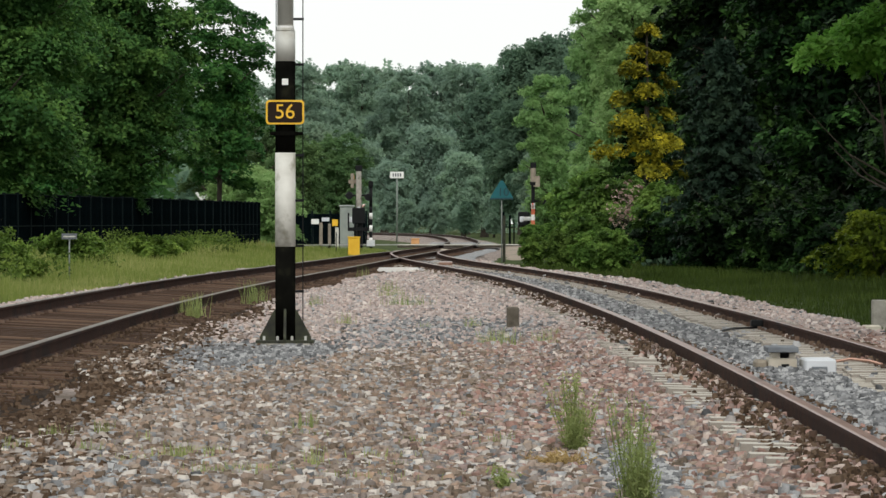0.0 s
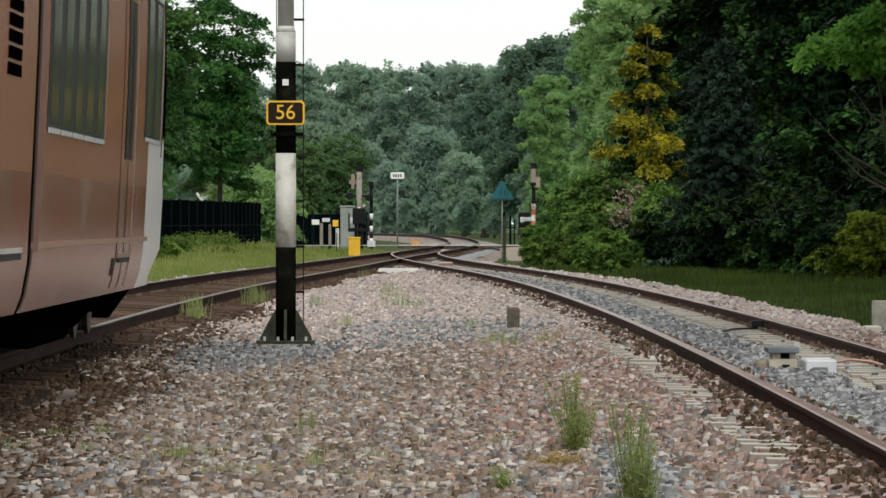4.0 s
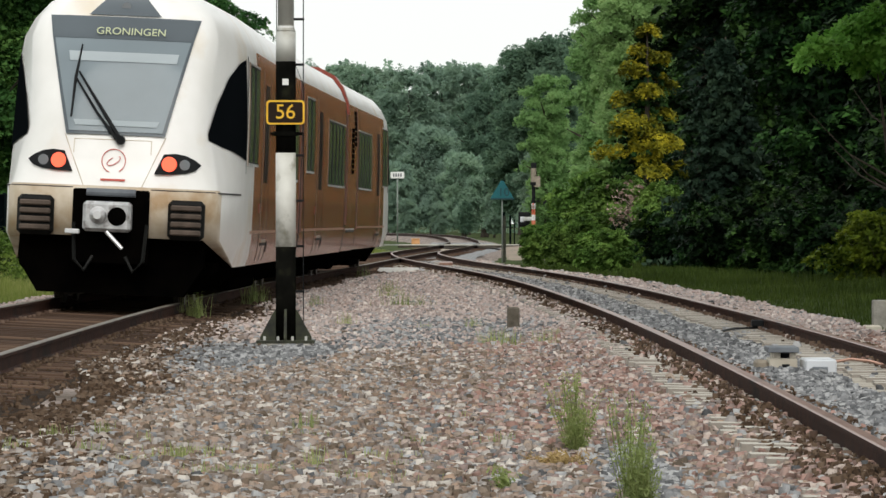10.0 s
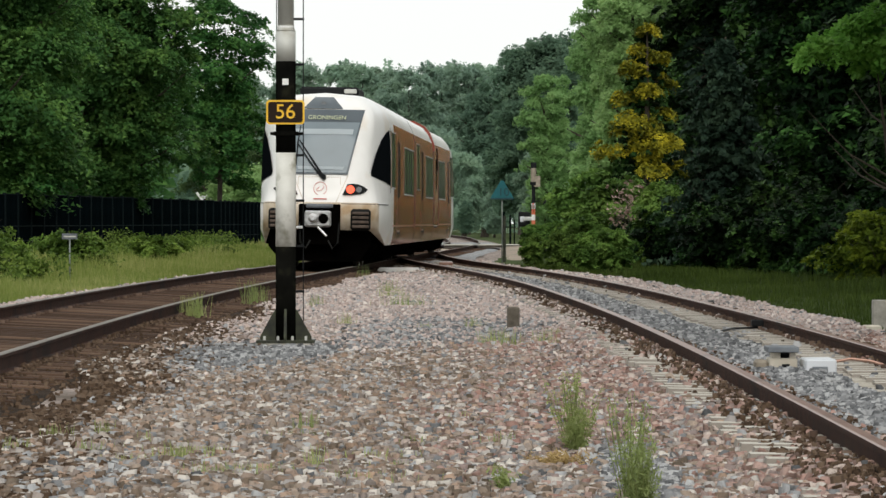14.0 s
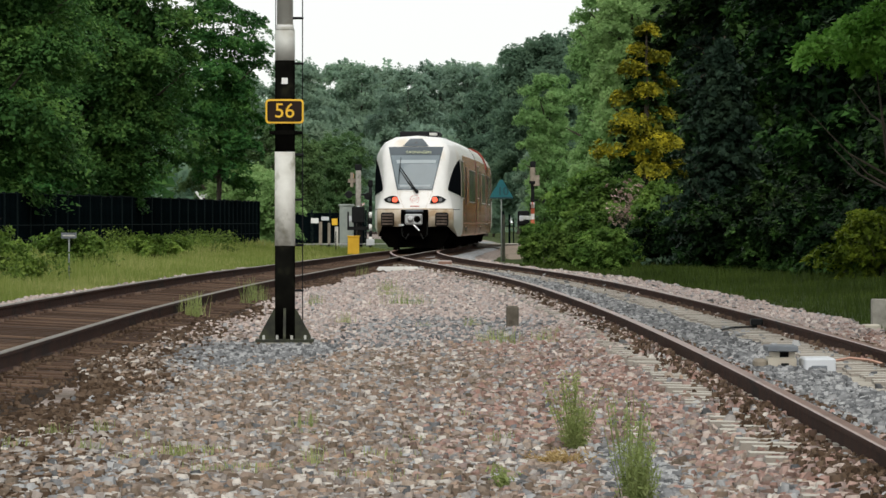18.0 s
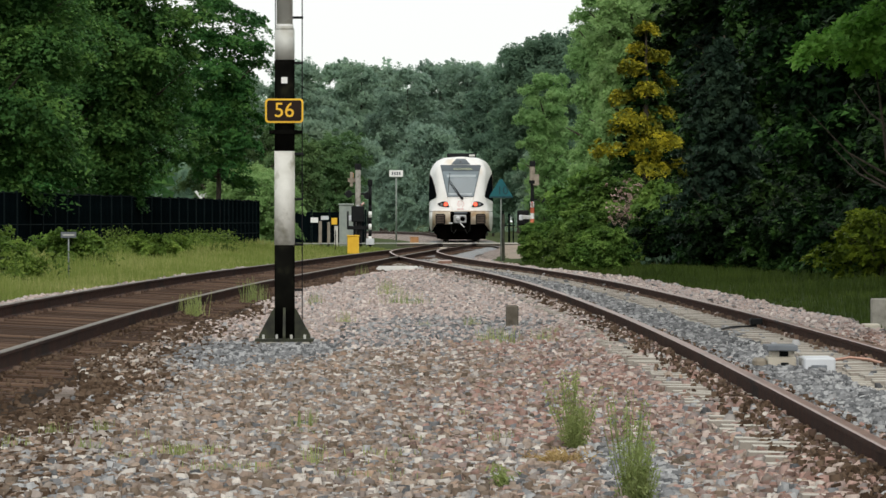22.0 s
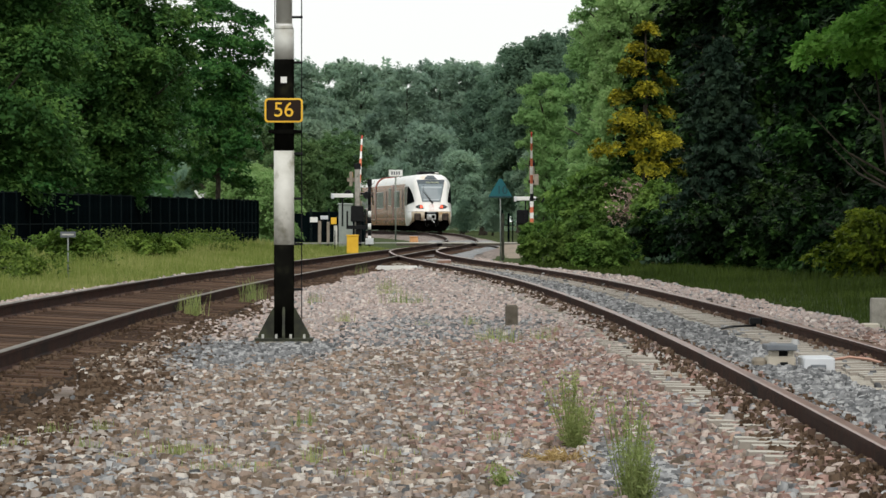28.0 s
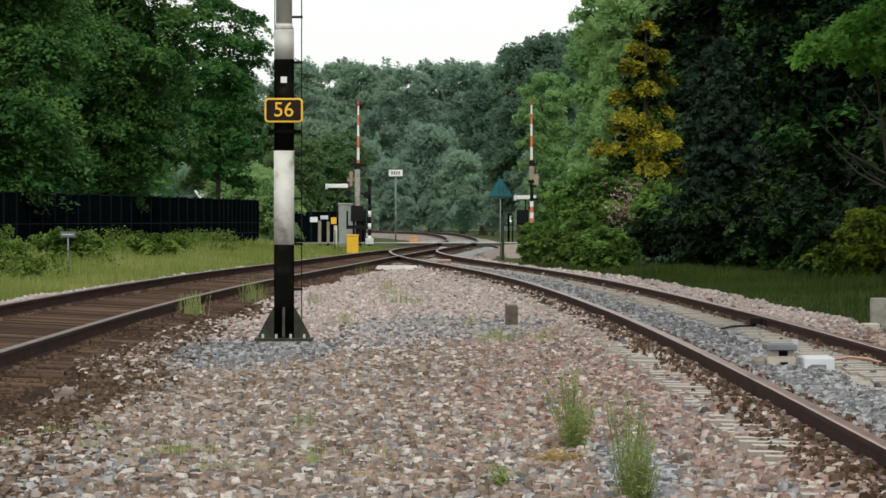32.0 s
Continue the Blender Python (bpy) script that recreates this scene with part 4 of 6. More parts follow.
# signs and posts by the far fence
for x, y, h, w, d in ((-5.32, 236, 0.95, 0.07, "weathered wooden gate post in the grass"), (-4.95, 236, 0.9, 0.06, "weathered wooden gate post in the grass"), (-4.43, 226, 0.75, 0.07, "pale bollard with a dark cap at the crossing")):
    tagged(part("post", box(x - w, x + w, y, y + 2 * w, -0.4, h, 0.01), "wood_grey" if w != 0.07 or x < -5 else "pole_white"), d, "post", "posts by the crossing")
thin = tagged(part("thin_post", tube([(-4.1, 208, -0.4), (-4.1, 208, 0.6)], [0.02, 0.02], 6), "black"), "thin dark steel stake in the grass", "stake")

# ---------------------------------------------------------------- fences
fence = thing("panel_fence", pose(0, 0, 0), "dark green steel mesh panel fence behind the verge", "fence")
FENCE = [(-17.0, 120), (-15.2, 143), (-13.2, 168), (-11.2, 195), (-9.3, 226), (-8.3, 246)]
k = 0
for (xa, ya), (xb, yb) in zip(FENCE, FENCE[1:]):
    n = 10
    for i in range(n):
        q0, q1 = i / n, (i + 1) / n
        x0, y0, x1, y1 = xa + (xb - xa) * q0, ya + (yb - ya) * q0, xa + (xb - xa) * q1, ya + (yb - ya) * q1
        length, turn = math.hypot(x1 - x0, y1 - y0), math.degrees(math.atan2(y1 - y0, x1 - x0))
        top = 2.2 + 0.01 * (k % 3)
        m = pose(x0, y0, -0.35, 0, 0, turn)
        part("post", box(-0.05, 0.05, -0.05, 0.05, 0, top + 0.03, 0.006), "fence_post", fence, m=m)
        bars = bmesh.new()
        for j in range(int(length / 0.12)):
            box(0.07 + j * 0.12, 0.145 + j * 0.12, -0.012, 0.012, 0.05, top, 0.0, bars)
        pan = part("panel", bars, "fence", fence, m=m)
        pan["kind"] = "stuff"
        for z in (0.3, 0.75, 1.2, top - 0.03):
            part("rail", box(0.05, length - 0.05, -0.022, -0.0125, z, z + 0.03, 0.0), "fence_post", pan)
        k += 1
fence2 = thing("panel_fence", pose(-8.8, 286, -0.3), "dark blue-green panel fence with notice plates beyond the crossing", "fence")
for i in range(6):
    part("post", box(i * 0.95 - 0.05, i * 0.95 + 0.05, -0.05, 0.05, 0, 1.85, 0.0), "fence_post", fence2)
    if i < 5:
        part("panel", box(i * 0.95 + 0.055, i * 0.95 + 0.895, -0.015, 0.015, 0.1, 1.7, 0.0), "fence", fence2)
part("notice", box(1.85, 2.25, -0.08, -0.052, 1.15, 1.42, 0.004), "white", fence2)
part("notice", box(2.4, 2.8, -0.08, -0.052, 1.3, 1.5, 0.004), "plate", fence2)
part("notice", box(2.95, 3.25, -0.08, -0.052, 1.05, 1.4, 0.004), "yellow", fence2)
rail_fence = thing("dark_fence", pose(2.6, 262, -0.3), "dark slatted fence along the path past the crossing", "fence")
for x, w, h in ((0.3, 0.07, 1.75), (0.62, 0.05, 1.6), (0.82, 0.03, 1.4)):
    part("slat", box(x - w, x + w, -0.03, 0.03, 0, h, 0.0), "fence", rail_fence)
part("rail", box(0.2, 0.9, 0.0305, 0.06, 1.0, 1.05, 0.0), "fence", rail_fence)

# house seen over the fence
house = thing("house", pose(-10.75, 264, -0.4), "far house with a pale roof edge and red gable", "house")
part("wall", box(-0.9, 0.7, 0, 5, 0, 2.56), "brick_wall", house)
part("roof", slab([(-1.1, 2.5), (1.0, 2.5), (0.9, 2.68), (-1.0, 2.7)], -0.3, 5.3), "brick_roof", house)
part("gable_board", box(-0.06, 0.06, -0.36, -0.31, 1.75, 2.6, 0.01), "white", house, m=pose(0.35, 0, 0.75, 0, -38))
part("window", box(-0.7, -0.1, -0.03, -0.002, 0.9, 1.7, 0.0), "t_cab_glass", house)

# ---------------------------------------------------------------- trees and shrubs


def leaves(centres, outward, size, rg, droop=0.25, slim=0.42, lean=0.0):
    """Leaf quads at the places given, facing roughly outward and up."""
    n = len(centres)
    nrm = outward * (1 - 0.65 * lean) + rg.normal(0, 0.55 - 0.15 * lean, (n, 3)) + np.array((0, -0.55 * lean, 0.45 + 0.1 * lean))
    nrm /= np.linalg.norm(nrm, axis=1)[:, None] + 1e-9
    along = rg.normal(0, 1, (n, 3)) - np.array((0, 0, droop))
    along -= (along * nrm).sum(1)[:, None] * nrm
    along /= np.linalg.norm(along, axis=1)[:, None] + 1e-9
    wide = np.cross(nrm, along)
    s = (size * rg.uniform(0.6, 1.35, n))[:, None]
    a, w = along * s, wide * s * slim
    return np.stack([centres - a * 0.45 + w, centres - a * 0.35 - w, centres + a * 0.6 - nrm * s * 0.15], 1)


def crown(seed, height, radius, low, clumps, per, leaf, shape=1.0, reach=0.3, lean=0.0, flat=0.35, cone=False):
    """A crown of boughs, each of many flattened leaf sprays, on an egg-shaped outline with gaps; a loose darker core."""
    rg = np.random.default_rng(seed)
    mid, half = (height + low) / 2, (height - low) / 2
    total, k = clumps * 2 * per, 36
    n = max(16, clumps // 4)
    z = -0.95 + 1.9 * (np.arange(n) + rg.uniform(0, 1, n)) / n
    u = np.arange(n) * 2.4 + rg.uniform(-0.6, 0.6, n)
    wide = np.sqrt(np.maximum(0, 1 - np.abs(z) ** (2 * shape)))
    if cone:
        wide = (0.5 - 0.5 * z) ** 0.75
    q = wide * rg.uniform(0.35, 0.88, n)
    bough = np.stack([np.cos(u) * q * radius, np.sin(u) * q * radius, mid + z * half * 0.92], 1)
    size = radius * reach * rg.uniform(0.75, 1.7, n) * (0.35 + 0.65 * wide if cone else 1)
    m = int(total * 0.86 / k)
    which = np.arange(m) % n
    d = rg.normal(0, 1, (m, 3))
    d /= np.linalg.norm(d, axis=1)[:, None]
    d[:, 2] = np.where(d[:, 2] < -0.4, -d[:, 2] * 0.5, d[:, 2])
    c = bough[which] + d * np.array((1, 1, 0.75)) * (size[which] * rg.uniform(0.5, 1.15, m))[:, None]
    out = bough[which] * np.array((1, 1, 0)) / radius + d * 0.7
    ns = out * 0.6 + np.array((0, -0.35 * lean, 0.7)) + rg.normal(0, 0.22 + 0.4 * lean, (m, 3))
    ns /= np.linalg.norm(ns, axis=1)[:, None]
    t1 = np.cross(ns, np.array((0.3, 0.2, 1.0)))
    t1 /= np.linalg.norm(t1, axis=1)[:, None]
    t2 = np.cross(ns, t1)
    rs = radius * reach * rg.uniform(0.24, 0.62, m)
    a, r = rg.uniform(0, 6.283, (m, k)), np.sqrt(rg.uniform(0, 1, (m, k)))
    long = rg.uniform(0.55, 1.0, m)[:, None]
    p = c[:, None] + t1[:, None] * (np.cos(a) * r * rs[:, None])[..., None] + t2[:, None] * (np.sin(a) * r * rs[:, None] * long)[..., None]
    p += ns[:, None] * (rg.normal(0, flat * 0.4, (m, k)) * rs[:, None])[..., None]
    p[..., 2] -= 0.4 * r ** 2 * rs[:, None]
    parts = [leaves(p.reshape(-1, 3), np.repeat(ns, k, 0) * 0.9, leaf, rg)]
    w = total - m * k
    e = rg.normal(0, 1, (w, 3))
    e /= np.linalg.norm(e, axis=1)[:, None]
    core = np.array((0, 0, mid - (0.25 * half if cone else 0))) + e * np.array((radius, radius, half)) * ((0.3 if cone else 0.68) * rg.uniform(0, 1, (w, 1)) ** 0.4)
    parts.append(leaves(core, e * 0.4, leaf * 1.15, rg))
    return quads_mesh("crown", np.concatenate(parts))


def wood_edge(name, x0, x1, y0, y1, z1, n, leaf, mat, label, seed):
    """A dense edge of woodland far behind: uneven top, many leaves."""
    rg = np.random.default_rng(seed)
    xs, ys = rg.uniform(x0, x1, n), rg.uniform(y0, y1, n)
    tops = z1 * (0.86 + 0.22 * np.array([noise.noise((x * 0.23, seed, 0.3)) for x in xs]) + 0.12 * np.array([noise.noise((x * 0.9, seed, 7.3)) for x in xs]))
    zs = -0.4 + tops * rg.uniform(0, 1, n) ** 0.8
    c = np.stack([xs, ys, zs], 1)
    q = leaves(c, np.tile(np.array((0, -0.6, 0.2)), (n, 1)), leaf, rg, slim=0.5)
    return tagged(part(name, quads_mesh(name, q), mat), label, "woodland", kind="stuff")


def trunk(seed, height, radius, low, r0):
    rg = random.Random(seed)
    bm = bmesh.new()
    pts = [(0, 0, -0.3), (rg.uniform(-0.05, 0.05), 0, 0.3), (rg.uniform(-0.2, 0.2), rg.uniform(-0.2, 0.2), height * 0.4), (rg.uniform(-0.4, 0.4), rg.uniform(-0.4, 0.4), height * 0.85)]
    tube(pts, [r0 * 1.35, r0, r0 * 0.7, r0 * 0.15], 9, bm)
    for k in range(9):
        z = height * rg.uniform(0.22, 0.7)
        u, l = k * 2.4 + rg.uniform(-0.4, 0.4), radius * rg.uniform(0.6, 0.95)
        tip = (math.cos(u) * l, math.sin(u) * l, z + l * rg.uniform(0.3, 0.8))
        tube([(0, 0, z), (tip[0] * 0.5, tip[1] * 0.5, z + (tip[2] - z) * 0.35), tip], [r0 * 0.45, r0 * 0.28, r0 * 0.06], 6, bm)
    return bm


def tree(name, x, y, seed, height, radius, low, clumps, per, leaf, mat, label, category="tree", group="", r0=None, ground=-0.35, shape=1.0, reach=0.3, lean=0.0, flat=0.35, cone=False):
    t = thing(name, pose(x, y, ground), label, category, group)
    part("trunk", tube([(0, 0, -0.3), (0, 0, height * 0.5), (0, 0, height * 0.97)], [0.16, 0.1, 0.02], 8) if cone else trunk(seed, height, radius, low, r0 or 0.02 * height + 0.05), "bark", t)
    part("crown", crown(seed, height, radius, low, clumps, per, leaf, shape, reach, lean, flat, cone), mat, t)
    return t


def conifer(name, x, y, seed, height, radius, low, whorls, mat, label, droop=0.35, leaf=0.16, per=26, ground=-0.35, skip=0.0, wild=0.0, taper=0.8):
    """Whorls of drooping boughs, each a spray of needles."""
    rg = np.random.default_rng(seed)
    t = thing(name, pose(x, y, ground), label, "tree", "conifers")
    bm = tube([(0, 0, -0.3), (0, 0, height * 0.5), (0, 0, height)], [0.16, 0.1, 0.02], 8)
    out = []
    for w in range(whorls):
        q = w / whorls
        z, reach = low + (height - low) * q, radius * (1 - q) ** taper * rg.uniform(0.75, 1.15) + 0.12
        for b in range(9):
            u = b * 0.7 + w * 1.1 + rg.uniform(-0.25, 0.25)
            if rg.uniform() < skip:
                continue
            l = reach * rg.uniform(0.55, 1.2) * (1 + wild * rg.uniform(-0.6, 1.0))
            way = np.array((math.cos(u), math.sin(u), 0))
            side = np.array((-way[1], way[0], 0))
            n = per * 3
            kk = rg.uniform(0.12, 1, (n, 1))
            spread = rg.uniform(-1, 1, (n, 1)) * 0.34 * l * (1.05 - kk)
            p = way * kk * l + side * spread + np.array((0, 0, z)) + np.array((0, 0, 1)) * (0.22 * kk - droop * kk ** 2) * l + rg.normal(0, 0.035, (n, 3))
            out.append(leaves(p, np.tile(way * 0.5, (n, 1)), leaf, rg, 0.1))
            tube([(0, 0, z), tuple(way * l * 0.5 + np.array((0, 0, z + 0.08 * l))), tuple(way * l * 0.95 + np.array((0, 0, z + (0.2 - droop) * l)))], [0.03, 0.02, 0.006], 4, bm, False)
    part("trunk", bm, "bark", t)
    part("crown", quads_mesh("crown", np.concatenate(out)), mat, t)
    return t


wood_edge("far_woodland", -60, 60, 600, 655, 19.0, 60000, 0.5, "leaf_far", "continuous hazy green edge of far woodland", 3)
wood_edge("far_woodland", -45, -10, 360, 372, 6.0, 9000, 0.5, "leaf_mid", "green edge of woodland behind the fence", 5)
wood_edge("far_woodland", -45, -12.5, 245, 255, 10.5, 9000, 0.5, "leaf_oak", "dark green edge of woodland behind the fence", 6)
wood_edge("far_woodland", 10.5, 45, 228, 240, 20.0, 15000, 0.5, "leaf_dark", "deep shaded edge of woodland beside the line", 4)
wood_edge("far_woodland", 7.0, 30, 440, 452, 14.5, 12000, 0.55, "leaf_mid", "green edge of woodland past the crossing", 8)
# by the left verge: large oaks that hang over the fence
G = "broadleaf trees behind the fence"
OAK = "large dark green oak with low hanging boughs"
tree("oak_tree", -15.0, 171, 11, 12.5, 4.4, 1.3, 260, 230, 0.15, "leaf_oak", OAK, group=G, shape=1.5, reach=0.26)
oak = tree("oak_tree", -12.4, 197, 12, 11.8, 3.5, 1.4, 230, 230, 0.15, "leaf_oak", OAK, group=G, shape=1.5, reach=0.26)
tree("oak_tree", -9.6, 232, 13, 11.2, 2.6, 2.1, 100, 180, 0.15, "leaf_oak", "dark green oak with gaps of sky in its crown", group=G, r0=0.13, reach=0.27, shape=1.3)
copy_thing(oak, pose(-17.2, 202, -0.3, 0, 0, 80) @ Matrix.Scale(1.15, 4))
# next two oaks stand out of view, added to shade the left verge
copy_thing(oak, pose(-15.6, 110, -0.3, 0, 0, 30) @ Matrix.Scale(1.1, 4))
copy_thing(oak, pose(-14.2, 93, -0.3, 0, 0, 150) @ Matrix.Scale(1.05, 4))
copy_thing(oak, pose(-14.6, 222, -0.3, 0, 0, 200) @ Matrix.Scale(1.1, 4))
tree("birch_tree", -8.2, 300, 14, 5.9, 2.1, 0.1, 120, 170, 0.12, "leaf_hazel", "bushy pale green tree near the crossing", group=G, shape=1.4)
bushy = tree("birch_tree", -6.2, 322, 15, 6.6, 2.0, 0.1, 120, 170, 0.12, "leaf_hazel", "bushy pale green tree near the crossing", group=G, shape=1.4)
copy_thing(bushy, pose(-10.4, 335, -0.3, 0, 0, 120) @ Matrix.Scale(1.1, 4))
copy_thing(bushy, pose(-14.2, 350, -0.3, 0, 0, 220) @ Matrix.Scale(1.3, 4))
hazel = tree("hazel_tree", -9.5, 256, 17, 3.9, 2.2, 0.1, 100, 150, 0.13, "leaf_birch", "bushy light green hazel behind the fence", group=G, shape=1.4)
copy_thing(hazel, pose(-8.2, 252, -0.35, 0, 0, 130) @ Matrix.Scale(0.9, 4))
hedge = tree("hedge_shrub", -17.5, 178, 18, 3.0, 2.2, 0.0, 90, 80, 0.26, "leaf_oak", "dark undergrowth behind the fence", "shrub", "undergrowth", 0.05, shape=1.8, reach=0.34)
for x, y, q in ((-14.8, 194, 60), (-20.5, 186, 130), (-16.5, 210, 260), (-21, 204, 310)):
    copy_thing(hedge, pose(x, y, -0.35, 0, 0, q))

# far wood across the curve
G = "far woodland trees"
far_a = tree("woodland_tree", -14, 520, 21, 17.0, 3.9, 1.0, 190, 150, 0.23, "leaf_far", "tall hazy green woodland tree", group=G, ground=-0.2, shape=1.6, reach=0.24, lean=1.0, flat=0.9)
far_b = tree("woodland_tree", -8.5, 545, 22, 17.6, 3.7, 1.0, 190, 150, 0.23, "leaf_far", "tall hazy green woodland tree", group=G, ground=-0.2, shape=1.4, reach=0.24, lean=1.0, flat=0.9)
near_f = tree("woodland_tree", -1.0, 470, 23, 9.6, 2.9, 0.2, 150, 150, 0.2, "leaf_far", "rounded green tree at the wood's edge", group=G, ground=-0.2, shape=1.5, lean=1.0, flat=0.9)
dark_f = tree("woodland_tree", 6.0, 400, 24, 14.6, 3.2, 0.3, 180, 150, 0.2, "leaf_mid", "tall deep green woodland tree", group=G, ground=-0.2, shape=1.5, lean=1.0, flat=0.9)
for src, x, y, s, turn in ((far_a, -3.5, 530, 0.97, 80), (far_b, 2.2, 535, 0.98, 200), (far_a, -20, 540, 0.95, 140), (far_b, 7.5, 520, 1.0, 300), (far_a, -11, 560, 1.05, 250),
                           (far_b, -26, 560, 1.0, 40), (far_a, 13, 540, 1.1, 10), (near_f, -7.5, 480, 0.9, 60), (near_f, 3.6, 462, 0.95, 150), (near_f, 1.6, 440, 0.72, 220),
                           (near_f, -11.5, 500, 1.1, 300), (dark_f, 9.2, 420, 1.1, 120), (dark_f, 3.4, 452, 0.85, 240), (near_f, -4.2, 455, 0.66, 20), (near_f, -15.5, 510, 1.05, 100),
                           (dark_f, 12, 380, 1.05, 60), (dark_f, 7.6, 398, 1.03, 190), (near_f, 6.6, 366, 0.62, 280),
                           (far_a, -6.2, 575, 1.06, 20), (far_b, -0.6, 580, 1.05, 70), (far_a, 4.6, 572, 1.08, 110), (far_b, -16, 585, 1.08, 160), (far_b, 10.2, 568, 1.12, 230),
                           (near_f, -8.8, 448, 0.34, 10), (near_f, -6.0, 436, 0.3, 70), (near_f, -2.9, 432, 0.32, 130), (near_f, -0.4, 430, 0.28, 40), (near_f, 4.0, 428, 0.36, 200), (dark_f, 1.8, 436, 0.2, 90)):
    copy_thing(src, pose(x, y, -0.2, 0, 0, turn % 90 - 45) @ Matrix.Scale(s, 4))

# right-hand side: light birches behind, a golden cypress, dark pines and shade trees
G = "trees beside the right track"
BIRCH = "tall pale green birch with hanging sprays"
b1 = tree("birch_tree", 8.7, 285, 31, 14, 2.4, 0.4, 230, 190, 0.14, "leaf_birch", BIRCH, group=G, shape=1.7, reach=0.24, lean=1.0, flat=0.9)
b2 = tree("birch_tree", 10.4, 265, 32, 16, 2.7, 0.4, 230, 190, 0.14, "leaf_birch", BIRCH, group=G, shape=1.7, reach=0.24, lean=1.0, flat=0.9)
copy_thing(b1, pose(6.3, 325, -0.3, 0, 0, 30) @ Matrix.Scale(0.75, 4))
copy_thing(b2, pose(13.2, 280, -0.3, 0, 0, 40))
copy_thing(b1, pose(8.6, 246, -0.3, 0, 0, -30) @ Matrix.Scale(0.95, 4))
copy_thing(b1, pose(10.0, 310, -0.3, 0, 0, -48) @ Matrix.Scale(1.1, 4))
tree("golden_cypress", 6.85, 182.5, 33, 8.3, 2.2, 1.5, 44, 210, 0.1, "leaf_gold", "golden-yellow cypress with layered uneven boughs", group="conifers", reach=0.24, flat=0.25, cone=True)
conifer("cypress_tree", 6.75, 183, 39, 8.0, 1.6, 0.6, 30, "leaf_dark", "dark green cypress behind a golden one", 0.2, 0.17, 14)
conifer("pine_tree", 8.0, 154, 34, 6.6, 1.9, 0.0, 30, "needle", "dark blue-green pine with soft needles", 0.25, 0.18, 30)
conifer("spruce_tree", 9.9, 192, 35, 13, 2.4, 0.5, 36, "needle", "tall dark spruce in deep shade", 0.35, 0.22, 26)
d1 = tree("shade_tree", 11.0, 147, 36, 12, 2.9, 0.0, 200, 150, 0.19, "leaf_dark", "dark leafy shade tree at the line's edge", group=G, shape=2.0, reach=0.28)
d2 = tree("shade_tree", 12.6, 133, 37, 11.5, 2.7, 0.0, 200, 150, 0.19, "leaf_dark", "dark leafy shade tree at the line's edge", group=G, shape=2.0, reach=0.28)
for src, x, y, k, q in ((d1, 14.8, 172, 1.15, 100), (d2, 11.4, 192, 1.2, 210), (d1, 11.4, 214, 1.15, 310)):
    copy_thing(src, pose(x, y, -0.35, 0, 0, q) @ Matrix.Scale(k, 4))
# copies beyond the right edge of view, added to shade the grass
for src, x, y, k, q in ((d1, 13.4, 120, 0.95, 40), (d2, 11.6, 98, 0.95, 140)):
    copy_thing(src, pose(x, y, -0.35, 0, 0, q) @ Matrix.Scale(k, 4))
# high canopy out of view, added to darken the right verge
over = tree("shade_tree", 10.6, 112, 51, 14, 4.8, 5.9, 110, 60, 0.4, "leaf_dark", "tall tree out of view, added to shade the verge", group=G, r0=0.05, shape=1.5, reach=0.28)
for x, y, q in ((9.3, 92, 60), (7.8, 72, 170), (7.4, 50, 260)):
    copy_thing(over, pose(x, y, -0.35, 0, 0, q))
tree("maple_tree", 9.6, 116, 38, 5.7, 2.3, 4.5, 40, 120, 0.14, "leaf_bough", "bright yellow-green maple bough over the verge", group=G, reach=0.2, r0=0.07)
# shrubs
G = "shrubs beside the right track"
sh = tree("shrub", 5.1, 184, 41, 3.1, 1.35, 0.0, 70, 140, 0.13, "leaf_shrub", "dense green shrub at the edge of the ballast", "shrub", G, 0.05, shape=1.6, reach=0.33)
sh2 = tree("shrub", 5.6, 172, 42, 2.7, 1.3, 0.0, 70, 140, 0.13, "leaf_shrub", "dense green shrub at the edge of the ballast", "shrub", G, 0.05, shape=1.6, reach=0.33)
copy_thing(sh, pose(3.9, 192, -0.35, 0, 0, 90) @ Matrix.Scale(0.42, 4))
copy_thing(sh, pose(3.2, 191, -0.4, 0, 0, 130) @ Matrix.Scale(0.42, 4))
copy_thing(sh, pose(3.8, 200, -0.4, 0, 0, 20) @ Matrix.Scale(0.42, 4))
copy_thing(sh, pose(6.2, 222, -0.35, 0, 0, 190) @ Matrix.Scale(1.1, 4))
copy_thing(sh, pose(4.35, 178, -0.35, 0, 0, 290) @ Matrix.Scale(0.55, 4))
for x, y, k, q in ((2.75, 164, 0.36, 40), (3.3, 151, 0.4, 150), (3.85, 143, 0.4, 250), (4.4, 141, 0.42, 330), (4.15, 155, 0.6, 80)):
    copy_thing(sh2, pose(x, y, -0.35, 0, 0, q) @ Matrix.Scale(k, 4))
copy_thing(sh2, pose(6.6, 160, -0.35, 0, 0, 190) @ Matrix.Scale(0.9, 4))
tree("flowering_shrub", 5.5, 163, 43, 2.9, 0.95, 0.5, 34, 16, 0.075, "blossom", "shrub with faded pink blossom", "shrub", G, 0.02, reach=0.22)
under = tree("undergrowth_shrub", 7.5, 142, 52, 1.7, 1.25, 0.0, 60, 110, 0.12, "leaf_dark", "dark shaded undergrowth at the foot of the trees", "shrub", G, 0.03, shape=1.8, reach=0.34)
